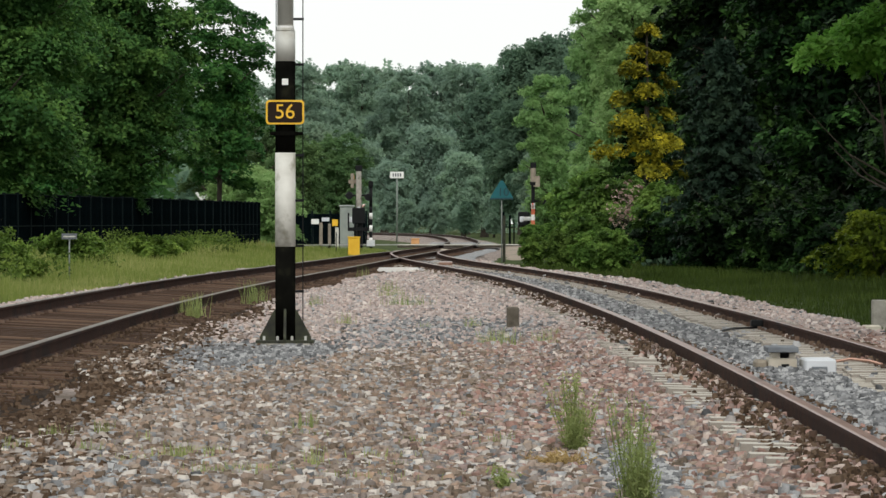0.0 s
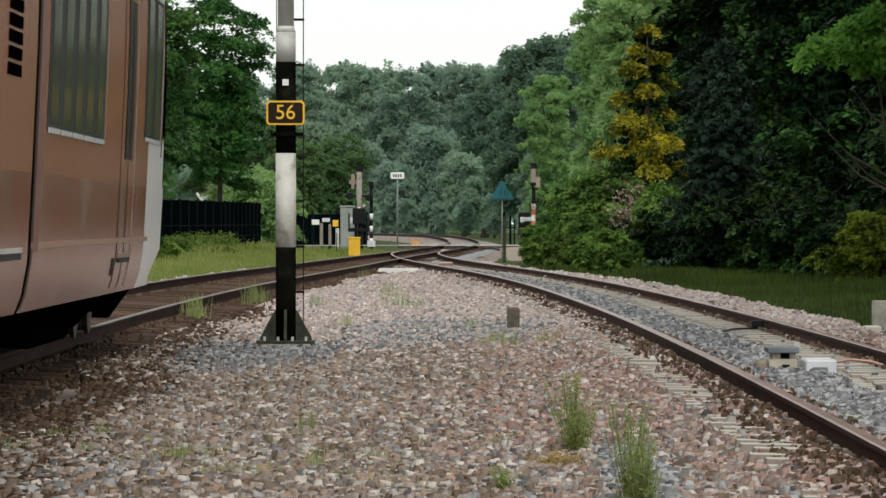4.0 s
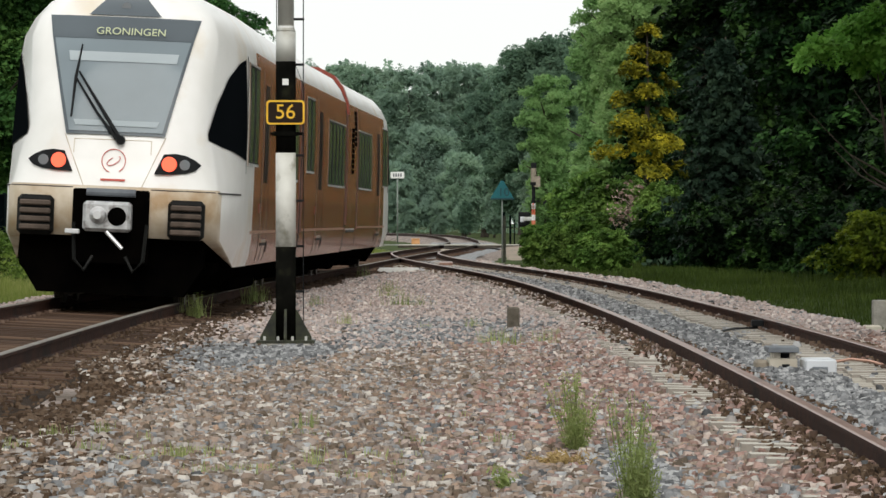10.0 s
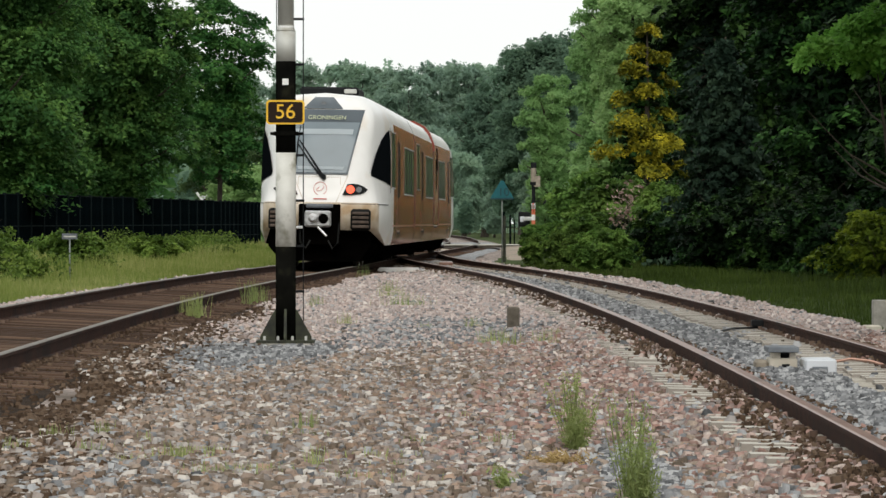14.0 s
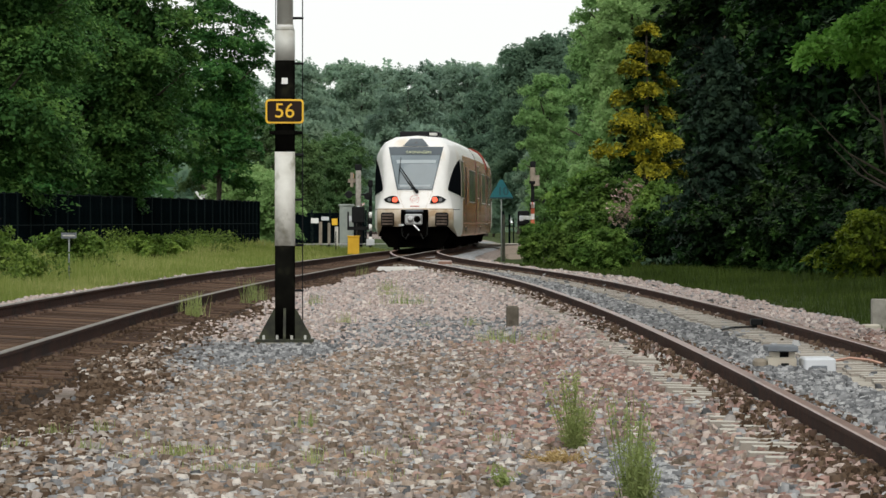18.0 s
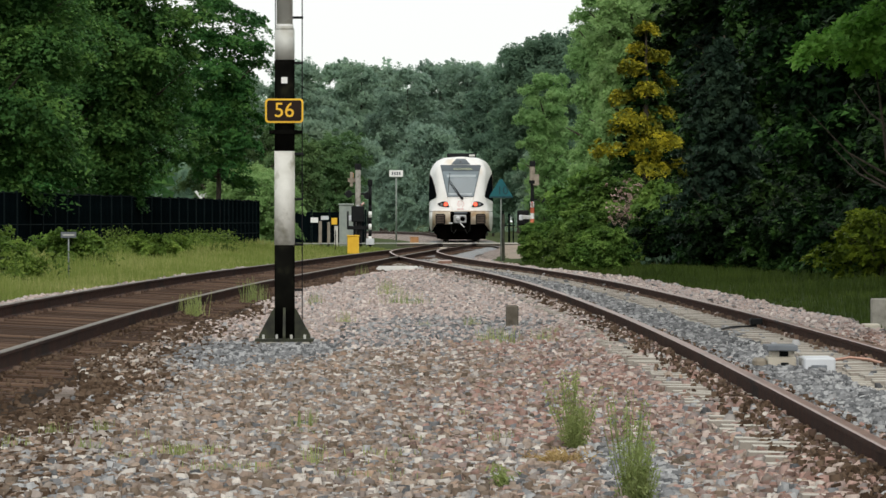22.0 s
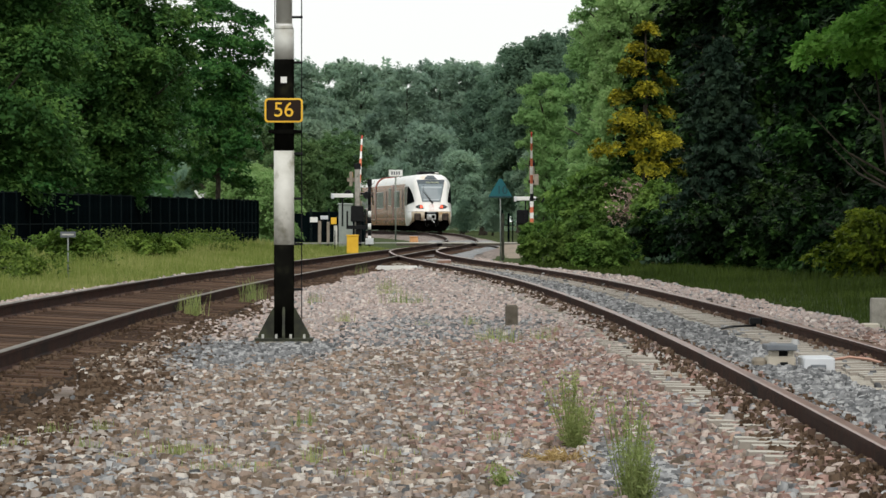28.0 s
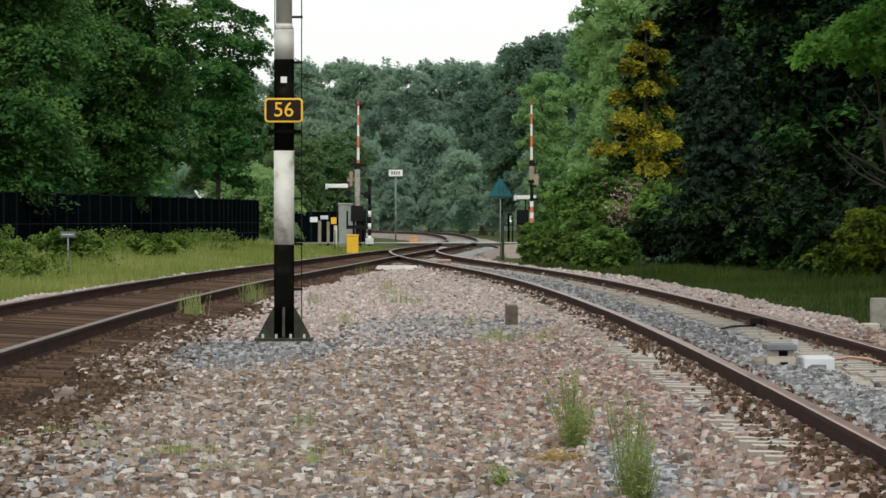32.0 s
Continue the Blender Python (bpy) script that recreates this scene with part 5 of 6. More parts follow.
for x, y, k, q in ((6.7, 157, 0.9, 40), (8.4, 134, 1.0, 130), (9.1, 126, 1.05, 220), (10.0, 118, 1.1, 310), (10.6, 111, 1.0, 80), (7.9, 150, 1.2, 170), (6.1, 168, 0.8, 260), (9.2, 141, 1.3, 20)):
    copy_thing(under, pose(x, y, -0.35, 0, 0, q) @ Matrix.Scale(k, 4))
tree("maple_shrub", 9.4, 116, 44, 1.5, 1.5, 0.1, 30, 110, 0.11, "leaf_maple", "bright yellow-green young maple in the verge", "shrub", G, 0.04, reach=0.34, flat=0.15)
tree("verge_shrub", -9.3, 138, 45, 1.0, 1.0, 0.0, 34, 130, 0.1, "leaf_bramble", "low green bramble in the verge", "shrub", "brambles in the verge", 0.03)
br = tree("verge_shrub", -11.8, 132, 46, 1.15, 1.3, 0.0, 40, 130, 0.1, "leaf_bramble", "low green bramble in the verge", "shrub", "brambles in the verge", 0.03)
copy_thing(br, pose(-10.3, 124, -0.35, 0, 0, 140) @ Matrix.Scale(0.8, 4))
copy_thing(br, pose(-13.5, 140, -0.3, 0, 0, 240))
for x, y, k in ((-9.8, 147, 0.5), (-13.0, 147, 0.8), (-8.6, 166, 0.45), (-10.9, 153, 0.75), (-8.9, 174, 0.6), (-7.3, 182, 0.4), (-11.9, 128, 0.55), (-9.3, 121, 0.4)):
    copy_thing(br, pose(x, y, -0.35, 0, 0, x * 77) @ Matrix.Scale(k, 4))
copy_thing(br, pose(-8.2, 156, -0.35, 0, 0, 30) @ Matrix.Scale(0.75, 4))


def blades(places, height, rg, width=0.012):
    """Grass: narrow bent blades."""
    n = len(places)
    u = rg.uniform(0, 6.28, n)
    h = height * rg.uniform(0.5, 1.3, n)
    lean = rg.uniform(0.05, 0.5, n) * h
    way = np.stack([np.cos(u), np.sin(u), np.zeros(n)], 1)
    side = np.stack([-np.sin(u), np.cos(u), np.zeros(n)], 1) * np.reshape(width, (-1, 1))
    up = np.array((0, 0, 1.0))
    a, c = places - side, places + side
    tip = places + way * lean[:, None] + up * h[:, None]
    return np.stack([a, c, tip + side * 0.3, tip - side * 0.3], 1)


rg = np.random.default_rng(5)
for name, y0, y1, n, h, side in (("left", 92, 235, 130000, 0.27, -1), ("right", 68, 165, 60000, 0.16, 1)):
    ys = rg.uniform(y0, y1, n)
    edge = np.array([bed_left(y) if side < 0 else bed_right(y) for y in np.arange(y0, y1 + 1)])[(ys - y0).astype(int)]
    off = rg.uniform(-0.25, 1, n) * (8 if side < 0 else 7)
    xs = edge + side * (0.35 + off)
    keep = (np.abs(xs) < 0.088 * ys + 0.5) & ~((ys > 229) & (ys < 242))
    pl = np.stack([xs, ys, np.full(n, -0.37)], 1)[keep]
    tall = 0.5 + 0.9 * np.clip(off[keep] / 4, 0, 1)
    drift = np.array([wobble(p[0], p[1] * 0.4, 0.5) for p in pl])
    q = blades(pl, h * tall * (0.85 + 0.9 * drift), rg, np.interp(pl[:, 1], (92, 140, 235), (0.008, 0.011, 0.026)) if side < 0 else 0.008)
    # right blades take the green that has tree shade in it
    tagged(part("verge_grass", quads_mesh("verge_grass", q), "grass" if side < 0 else "leaf_ivy"), "uncut green verge grass beside the ballast" if side < 0 else "short verge grass under the trees, their shade put into its colour", "grass", kind="stuff")
# nettles and young brambles between the grass and the fence: stalks with drooping leaves, in drifts
n = 3400
ys = rg.uniform(110, 215, n)
xs = np.interp(ys, [f[1] for f in FENCE], [f[0] for f in FENCE]) + rg.uniform(0.4, 1, n) ** 1.6 * np.interp(ys, (110, 130, 150, 215), (10.5, 8.5, 5.5, 2.6)) * rg.uniform(0.1, 1, n)
drift = np.array([noise.noise((x * 0.4, y * 0.16, 8.1)) for x, y in zip(xs, ys)])
keep = drift > -0.1
xs, ys, drift = xs[keep], ys[keep], drift[keep]
tall = (0.4 + 0.9 * np.clip(drift + 0.1, 0, 0.7)) * rg.uniform(0.6, 1.2, len(xs))
k = 46
up = rg.uniform(0.1, 1, (len(xs), k))
p = np.stack([xs[:, None] + rg.normal(0, 0.16, (len(xs), k)) * (0.5 + up), ys[:, None] + rg.normal(0, 0.16, (len(xs), k)), -0.37 + tall[:, None] * up], -1).reshape(-1, 3)
tagged(part("verge_weeds", quads_mesh("verge_weeds", leaves(p, rg.normal(0, 0.4, p.shape) + np.array((0, -0.3, 0.5)), 0.085, rg, 0.4, 0.4)), "leaf_bramble"), "tall nettles and young brambles along the fence", "weeds", kind="stuff")


def weed(x, y, height, n, mat, label, seed, spread=0.35, leaf=0.021):
    """A weed: upright stalks with small leaves."""
    rg = np.random.default_rng(seed)
    t = thing("weed", pose(x, y, -0.2), label, "weed", "weeds in the ballast")
    bm, out = bmesh.new(), []
    for k in range(n):
        u, l = rg.uniform(0, 6.28), height * rg.uniform(0.5, 1.05)
        tip = np.array((math.cos(u), math.sin(u), 0)) * spread * height * rg.uniform(0.1, 1) + np.array((0, 0, l))
        root = np.array((rg.uniform(-0.02, 0.02), rg.uniform(-0.02, 0.02), 0))
        tube([tuple(root), tuple(root * 0.5 + tip * 0.5 + rg.normal(0, 0.008, 3)), tuple(tip)], [0.0025, 0.002, 0.001], 4, bm, False)
        m = 22
        q = rg.uniform(0.15, 1, (m, 1))
        p = root + (tip - root) * q + rg.normal(0, 0.012, (m, 3))
        out.append(leaves(p, rg.normal(0, 1, (m, 3)), leaf * 1.3, rg, -0.8, 0.16))
    part("stem", bm, mat, t)["kind"] = "stuff"
    part("leaf_spray", quads_mesh("leaf_spray", np.concatenate(out)), mat, t)["kind"] = "stuff"
    return t


W = "pale green weed with upright leafy stalks in the ballast"
weed(0.68, 28.3, 0.44, 40, "weed", W, 1, 0.38)
weed(0.70, 28.1, 0.26, 26, "weed", W, 2, 0.4)
weed(0.79, 23.0, 0.5, 30, "weed", "grey-green flowering weed in the ballast", 3, 0.3)
weed(0.84, 22.8, 0.3, 34, "weed", "grey-green flowering weed in the ballast", 7, 0.35)
weed(0.27, 24.3, 0.13, 18, "weed", W, 4, 0.5)
weed(0.57, 26.7, 0.09, 50, "straw", "dry straw-coloured grass tuft on the stones", 5, 2.2)


def grass_tuft(x, y, height, n, seed, spread):
    """A sparse tuft of thin grass blades between the stones."""
    rg = np.random.default_rng(seed)
    t = thing("grass_tuft", pose(x, y, -0.2), "sparse pale green grass tuft between the stones", "grass tuft", "grass tufts in the ballast")
    roots = np.concatenate([rg.normal(0, spread * 1.25, (n, 2)), np.zeros((n, 1))], 1)
    part("blade_spray", quads_mesh("blade_spray", blades(roots, height * 1.25, rg, 0.0032 + height * 0.004)), "weed", t)["kind"] = "stuff"
    return t


for k, (x, y, h, n, w) in enumerate(((-0.95, 25.6, 0.06, 50, 0.11), (-1.35, 27.4, 0.08, 16, 0.03), (-0.36, 24.8, 0.06, 30, 0.09), (-1.62, 29.0, 0.07, 14, 0.03), (0.34, 61, 0.1, 16, 0.05),
                                     (-0.62, 26.4, 0.09, 12, 0.03), (0.5, 53, 0.12, 24, 0.08), (0.62, 52, 0.12, 20, 0.07), (1.05, 52.5, 0.06, 16, 0.05), (-1.15, 63, 0.12, 16, 0.05),
                                     (-3.2, 68, 0.19, 26, 0.05), (-3.06, 67.6, 0.22, 26, 0.05), (-2.78, 79, 0.26, 26, 0.06), (-2.7, 80, 0.18, 18, 0.05), (-0.55, 77, 0.14, 50, 0.14),
                                     (-0.95, 92, 0.16, 20, 0.06), (-1.75, 116, 0.2, 12, 0.06), (-0.2, 60, 0.07, 14, 0.04), (-4.6, 97, 0.18, 18, 0.06),
                                     (-0.8, 30.2, 0.05, 20, 0.08), (-1.85, 28.4, 0.06, 16, 0.05), (1.2, 58, 0.07, 12, 0.04), (-0.2, 26.2, 0.05, 18, 0.07), (0.1, 33, 0.05, 14, 0.06),
                                     (-1.90, 30.5, 0.07, 14, 0.02), (-2.16, 30.1, 0.07, 14, 0.03), (-1.33, 27.5, 0.06, 30, 0.07), (-1.25, 28.0, 0.05, 26, 0.06), (-0.80, 31.3, 0.09, 14, 0.03), (-2.27, 28.6, 0.06, 20, 0.05), (-0.36, 27.6, 0.05, 22, 0.07), (-0.15, 29.0, 0.05, 16, 0.05), (-1.51, 26.9, 0.05, 20, 0.06), (-0.51, 25.2, 0.05, 18, 0.06), (-0.95, 25.8, 0.05, 24, 0.08), (0.29, 29.0, 0.07, 16, 0.04), (0.99, 54.1, 0.10, 14, 0.05), (-1.80, 77.0, 0.12, 16, 0.05), (-0.85, 86.5, 0.12, 30, 0.10))):
    grass_tuft(x, y, h, int(n * 2.6), 60 + k, w)

# ---------------------------------------------------------------- the train: four sections, in metres; each section's y runs in the direction of travel
LEVEL = [0.5, 0.62, 0.84, 1.42, 1.46, 1.8, 2.2, 2.65, 3.1, 3.32, 3.56, 3.76, 3.91, 3.97]
HALF = [1.4, 1.44, 1.47, 1.475, 1.475, 1.475, 1.475, 1.47, 1.455, 1.43, 1.32, 1.16, 0.86, 0.0]
FRONT = [1.375, 1.35, 1.28, 1.28, 1.24, 1.17, 1.06, 1.08, 1.12, 1.14, 1.08, 0.95, 0.72, 0.0]
BACK = [2.3, 1.55, 0.05, 0.0, 0.08, 0.14, 0.26, 0.45, 0.68, 0.82, 1.05, 1.3, 1.7, 2.2]
NOSE = 2.3


def at_level(z, row):
    return float(np.interp(z, LEVEL, row))


def nose_y(x, z):
    """How far behind the very tip the front face lies."""
    n = max(0.05, at_level(z, FRONT))
    q = min(1, abs(x) / n)
    return at_level(z, BACK) + 0.1 * q ** 2 + 0.24 * q ** 6


def side_x(y, z):
    """Half the width at y behind the tip."""
    w, n, b = at_level(z, HALF), at_level(z, FRONT), at_level(z, BACK) + 0.34
    q = min(1, max(0, (y - b) / NOSE))
    return n + (w - n) * (1 - (1 - q) ** 1.9)


def shell_rows(y_end):
    """The body of an end car, tip at y = 0, to its far end."""
    rows = []
    for i, z in enumerate(LEVEL):
        w, n, b = HALF[i], FRONT[i], BACK[i]
        turn = float(np.interp(z, (0.5, 0.62, 0.84), (0.995, 0.95, 0.88)))
        half = [(q * n, nose_y(q * n, z), z) for q in (0, 0.35, 0.7, turn, 1)]
        b += 0.34
        far = max(float(np.interp(z, (0.5, 1.46, 1.8, 3.3), (2.75, 3.4, 3.1, 3.0))), b + 0.1)
        half += [(side_x(b + q * (far - b), z), b + q * (far - b), z) for q in (0.08, 0.22, 0.45, 0.7, 1)]
        half += [(w, y, z) for y in (5.2, y_end)]
        rows.append([(-x, y, zz) for x, y, zz in half[:0:-1]] + half)
    return rows


def shell(y_end):
    bm = bmesh.new()
    rows = shell_rows(y_end)
    vs = [[bm.verts.new(p) for p in row] for row in rows]
    n = len(vs[0])
    for i, (a, b) in enumerate(zip(vs, vs[1:])):
        for k in range(n - 1):
            f = bm.faces.new((a[k], a[k + 1], b[k + 1], b[k]))
            mid = sum((v.co.y for v in f.verts)) / 4
            z = LEVEL[i]
            ends = k in (0, n - 2)
            nose = not ends
            if nose and k in (1, n - 3) and z < 3.1:
                f.material_index = 0
            elif nose:
                # near-black faces below the bumper stand in for the shaded void
                f.material_index = (4 if z < 0.8 and 8 <= k <= n - 10 else (1 if 6 <= k <= n - 8 else 0)) if z < 1.43 else 0
            elif z >= 3.3:
                f.material_index = 0
            elif z < 0.9:
                f.material_index = 3
            else:
                f.material_index = 2
            f.smooth = True
    cap = bm.faces.new([row[0] for row in vs] + [row[-1] for row in vs[::-1][1:]])
    cap.material_index = 4
    for e in cap.edges:
        e.smooth = False
    bmesh.ops.remove_doubles(bm, verts=bm.verts[:], dist=0.0005)
    return bm


def plain_body(length, z_top=3.98):
    """A straight stretch of body, y from 0 to length."""
    bm = bmesh.new()
    prof = [(w, z) for w, z in zip(HALF, LEVEL)]
    prof = prof + [(-w, z) for w, z in prof[-2::-1]]
    a = [bm.verts.new((x, 0, z)) for x, z in prof]
    b = [bm.verts.new((x, length, z)) for x, z in prof]
    for k in range(len(prof) - 1):
        f = bm.faces.new((a[k], a[k + 1], b[k + 1], b[k]))
        z = min(prof[k][1], prof[k + 1][1])
        f.material_index = 0 if z >= 3.3 else (3 if z < 0.9 else 2)
        f.smooth = True
    for cap in (bm.faces.new(a), bm.faces.new(b[::-1])):
        cap.material_index = 4
        for e in cap.edges:
            e.smooth = False
    return bm


BODY = ("t_white", "t_dirty", "t_red", "t_red_low", "t_under")


def side_patch(y0, y1, z0, z1, side, proud, thick=0.012, nose=False):
    """A panel that follows the side wall."""
    bm = bmesh.new()
    zs = [z0] + [z for z in LEVEL if z0 + 0.05 < z < z1 - 0.05] + [z1]
    ys = np.linspace(y0, y1, 7 if nose else 2)
    wall = (lambda y, z: side_x(y, z)) if nose else (lambda y, z: at_level(z, HALF))
    out = [[bm.verts.new((side * (wall(y, z) + proud), y, z)) for y in ys] for z in zs]
    inn = [[bm.verts.new((side * (wall(y, z) + proud - thick), y, z)) for y in ys] for z in zs]
    nz, ny = len(zs), len(ys)
    for i in range(nz - 1):
        for k in range(ny - 1):
            bm.faces.new((out[i][k], out[i][k + 1], out[i + 1][k + 1], out[i + 1][k]))
    for i in range(nz - 1):
        bm.faces.new((out[i][0], out[i + 1][0], inn[i + 1][0], inn[i][0]))
        bm.faces.new((out[i][-1], inn[i][-1], inn[i + 1][-1], out[i + 1][-1]))
    for k in range(ny - 1):
        bm.faces.new((out[0][k], inn[0][k], inn[0][k + 1], out[0][k + 1]))
        bm.faces.new((out[-1][k], out[-1][k + 1], inn[-1][k + 1], inn[-1][k]))
    return bm


def window_row(body, y0, y1, panes, z0=1.73, z1=2.85):
    """A band of tall panes with wide dark posts between, a pale sill under each."""
    for side in (-1, 1):
        part("window_frame", side_patch(y0, y1, z0 - 0.03, z1 + 0.03, side, 0.004, 0.01), "t_post", body)
        step = (y1 - y0) / panes
        for k in range(panes):
            a, b = y0 + (k + 0.24) * step, y0 + (k + 0.8) * step
            part("window_pane", side_patch(a, b, z0 + 0.02, z1 - 0.02, side, 0.01, 0.005), "t_glass", body)
            part("window_sill", side_patch(y0 + (k + 0.1) * step, y0 + (k + 0.9) * step, z0 - 0.03, z0 + 0.004, side, 0.018, 0.02), "t_silver", body)
        part("window_trim", side_patch(y0, y1, z1 + 0.01, z1 + 0.035, side, 0.014, 0.012), "t_silver", body)
        part("window_trim", side_patch(y0 - 0.06, y0 - 0.005, z0 - 0.03, z1 + 0.04, side, 0.012, 0.012), "t_trim", body)


def door(body, y0, y1):
    for side in (-1, 1):
        mid = (y0 + y1) / 2
        for y, w in ((y0, 0.03), (mid, 0.02), (y1, 0.03)):
            part("door_seam", side_patch(y - w, y + w, 0.55, 3.15, side, 0.004, 0.01), "t_seam", body)
        part("door_edge", side_patch(y0 + 0.031, y0 + 0.13, 0.55, 3.15, side, 0.006, 0.01), "t_trim", body)
        for a, b in ((mid - 0.5, mid - 0.14), (mid + 0.14, mid + 0.5)):
            part("door_window", side_patch(a, b, 1.62, 2.95, side, 0.008, 0.01), "t_post", body)
        part("door_button", side_patch(y0 - 0.45, y0 - 0.27, 1.2, 1.33, side, 0.01, 0.012), "t_joint", body)
        part("door_button", side_patch(y1 + 0.2, y1 + 0.4, 0.66, 0.8, side, 0.01, 0.012), "t_seam", body)
        part("door_step", side_patch(mid - 0.7, mid + 0.7, 0.8, 0.84, side, 0.02, 0.03), "t_trim", body)
        part("door_step_edge", side_patch(mid - 0.7, mid + 0.7, 0.76, 0.795, side, 0.02, 0.03), "t_seam", body)


def stripe(body, y0, y1):
    for side in (-1, 1):
        part("pale_stripe", side_patch(y0, y1, 0.925, 0.965, side, 0.004, 0.006), "t_stripe", body)


def bogie(parent, y):
    b = part("bogie", box(-1.05, 1.05, y - 1.6, y + 1.6, 0.36, 0.6, 0.04), "t_under", parent)
    for dy in (-0.95, 0.95):
        for s in (-1, 1):
            w = tube([(s * 0.69, y + dy, 0.38), (s * 0.755, y + dy, 0.38), (s * 0.76, y + dy, 0.38), (s * 0.82, y + dy, 0.38)], [0.41, 0.41, 0.38, 0.38], 20)
            part("wheel", w, "wheel", b)
            part("axle_box", box(s * 0.95 - 0.12, s * 0.95 + 0.12, y + dy - 0.16, y + dy + 0.16, 0.25, 0.5, 0.03), "t_under", b)
    return b


def underframe(parent, y0, y1):
    # drawn low and near-black, to hold the shade under the car
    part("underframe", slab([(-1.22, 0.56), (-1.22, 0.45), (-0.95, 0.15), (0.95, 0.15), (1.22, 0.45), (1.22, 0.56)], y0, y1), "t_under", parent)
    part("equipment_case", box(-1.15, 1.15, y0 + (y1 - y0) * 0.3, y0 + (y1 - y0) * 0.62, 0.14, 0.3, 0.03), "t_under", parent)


def end_car(name, length, parent, row_end=18.6, panes=4, under_from=1.3):
    """An end car, tip at y = 0 and the joint at y = length."""
    body = part(name, shell(length), BODY, parent, "white-nosed end car with red-brown sides and dark windows")
    # windscreen
    def face_patch(name, mat, z0, z1, w0, w1, off, cx=0.0, label="", nx=9, nz=7):
        bm = bmesh.new()
        grid = []
        for z in np.linspace(z0, z1, nz):
            w = w0 + (w1 - w0) * (z - z0) / (z1 - z0)
            grid.append([bm.verts.new((cx + x, nose_y(cx + x, z) - off, z)) for x in np.linspace(-w, w, nx)])
        for a, b in zip(grid, grid[1:]):
            for k in range(nx - 1):
                bm.faces.new((a[k], a[k + 1], b[k + 1], b[k])).smooth = True
        return part(name, bm, mat, body, label)

    face_patch("windscreen_rim", "t_display", 2.09, 3.57, 0.61, 0.94, 0.02)
    face_patch("windscreen", "t_shield", 2.13, 3.28, 0.575, 0.845, 0.03, label="grey tinted windscreen")
    face_patch("display_panel", "t_display", 3.285, 3.54, 0.85, 0.905, 0.032)
    face_patch("sun_blind", "t_blind", 3.0, 3.12, 0.66, 0.68, 0.04, 0.03)
    # paler strip low on the windscreen
    face_patch("lower_pale_strip", "t_blind", 2.2, 2.27, 0.5, 0.53, 0.036)
    face_patch("lamp_window", "t_display", 3.59, 3.86, 0.45, 0.21, 0.03, nx=5, nz=4)
    part("top_lamp", tube([(0, nose_y(0, 3.7) - 0.05, 3.7), (0, nose_y(0, 3.7) + 0.05, 3.7)], [0.06, 0.06], 14), "t_lens", body)
    lettering("GRONINGEN", 0.165, "display", body, pose(0.1, nose_y(0.1, 3.38) - 0.075, 3.38, -40) @ Matrix.Diagonal((0.88, 1.3, 1, 1)), "dim yellow display words")
    # maintenance hatch below the windscreen, creases down to the bumper
    for xa, za, xb, zb in ((-0.5, 1.86, -0.5, 2.03), (-0.5, 2.03, 0.45, 2.03), (0.45, 1.86, 0.45, 2.03), (-0.62, 2.08, -0.36, 1.46), (0.62, 2.08, 0.36, 1.46)):
        pts = [(xa + (xb - xa) * q, nose_y(xa + (xb - xa) * q, za + (zb - za) * q) + 0.001, za + (zb - za) * q) for q in (0, 0.25, 0.5, 0.75, 1)]
        part("panel_gap", tube(pts, [0.005] * 5, 5), "t_dirty", body)
    # wiper
    def on_glass(x, z, off):
        return (x, nose_y(x, z) - off, z)

    part("wiper", tube([on_glass(0.07, 2.03, 0.07), on_glass(-0.18, 2.4, 0.07), on_glass(-0.5, 2.86, 0.07)], [0.03, 0.02, 0.012], 6), "black", body)
    part("wiper", tube([on_glass(0.02, 2.04, 0.08), on_glass(-0.24, 2.36, 0.08), on_glass(-0.53, 2.78, 0.07)], [0.022, 0.016, 0.012], 6), "black", body)
    part("wiper_blade", tube([on_glass(-0.56, 2.3, 0.05), on_glass(-0.54, 2.8, 0.05), on_glass(-0.49, 3.2, 0.05)], [0.011, 0.02, 0.01], 5), "black", body)
    part("wiper_hub", tube([on_glass(0.07, 2.03, 0.1), on_glass(0.07, 2.03, 0.0)], [0.055, 0.06], 10), "black", body)
    # lamps in dark pods, swept back round the corner
    for s in (-1, 1):
        pod = bmesh.new()
        edge = [(0.5, 1.625), (0.555, 1.75), (0.61, 1.875), (0.75, 1.89), (0.88, 1.87), (0.99, 1.82), (1.07, 1.76), (1.0, 1.69), (0.88, 1.65), (0.7, 1.63)]
        pod.faces.new([pod.verts.new((s * x, nose_y(x, z) - 0.02, z)) for x, z in edge])
        bmesh.ops.triangulate(pod, faces=pod.faces[:])
        pod_ob = part("lamp_pod", pod, "black", body)
        x = 0.68
        part("tail_lamp", tube([(s * x, nose_y(x, 1.76) - 0.05, 1.755), (s * x, nose_y(x, 1.76), 1.755)], [0.09, 0.095], 18), "tail_light", pod_ob, "lit red tail lamp")
        x = 0.87
        part("head_lamp", tube([(s * x, nose_y(x, 1.76) - 0.045, 1.755), (s * x, nose_y(x, 1.76), 1.755)], [0.065, 0.07], 16), "t_lens", pod_ob, "unlit clear lamp")
        # bumper grille with slats
        grille = part("grille_frame", box(s * 0.925 - 0.225, s * 0.925 + 0.225, -0.03, 0.2, 0.83, 1.32, 0.05), "t_post", body)
        for k in range(4):
            part("grille_slat", box(s * 0.925 - 0.19, s * 0.925 + 0.19, -0.085, -0.025, 0.89 + 0.1 * k, 0.958 + 0.1 * k, 0.015), "t_grille", grille)
        # cab side window
        bm = bmesh.new()
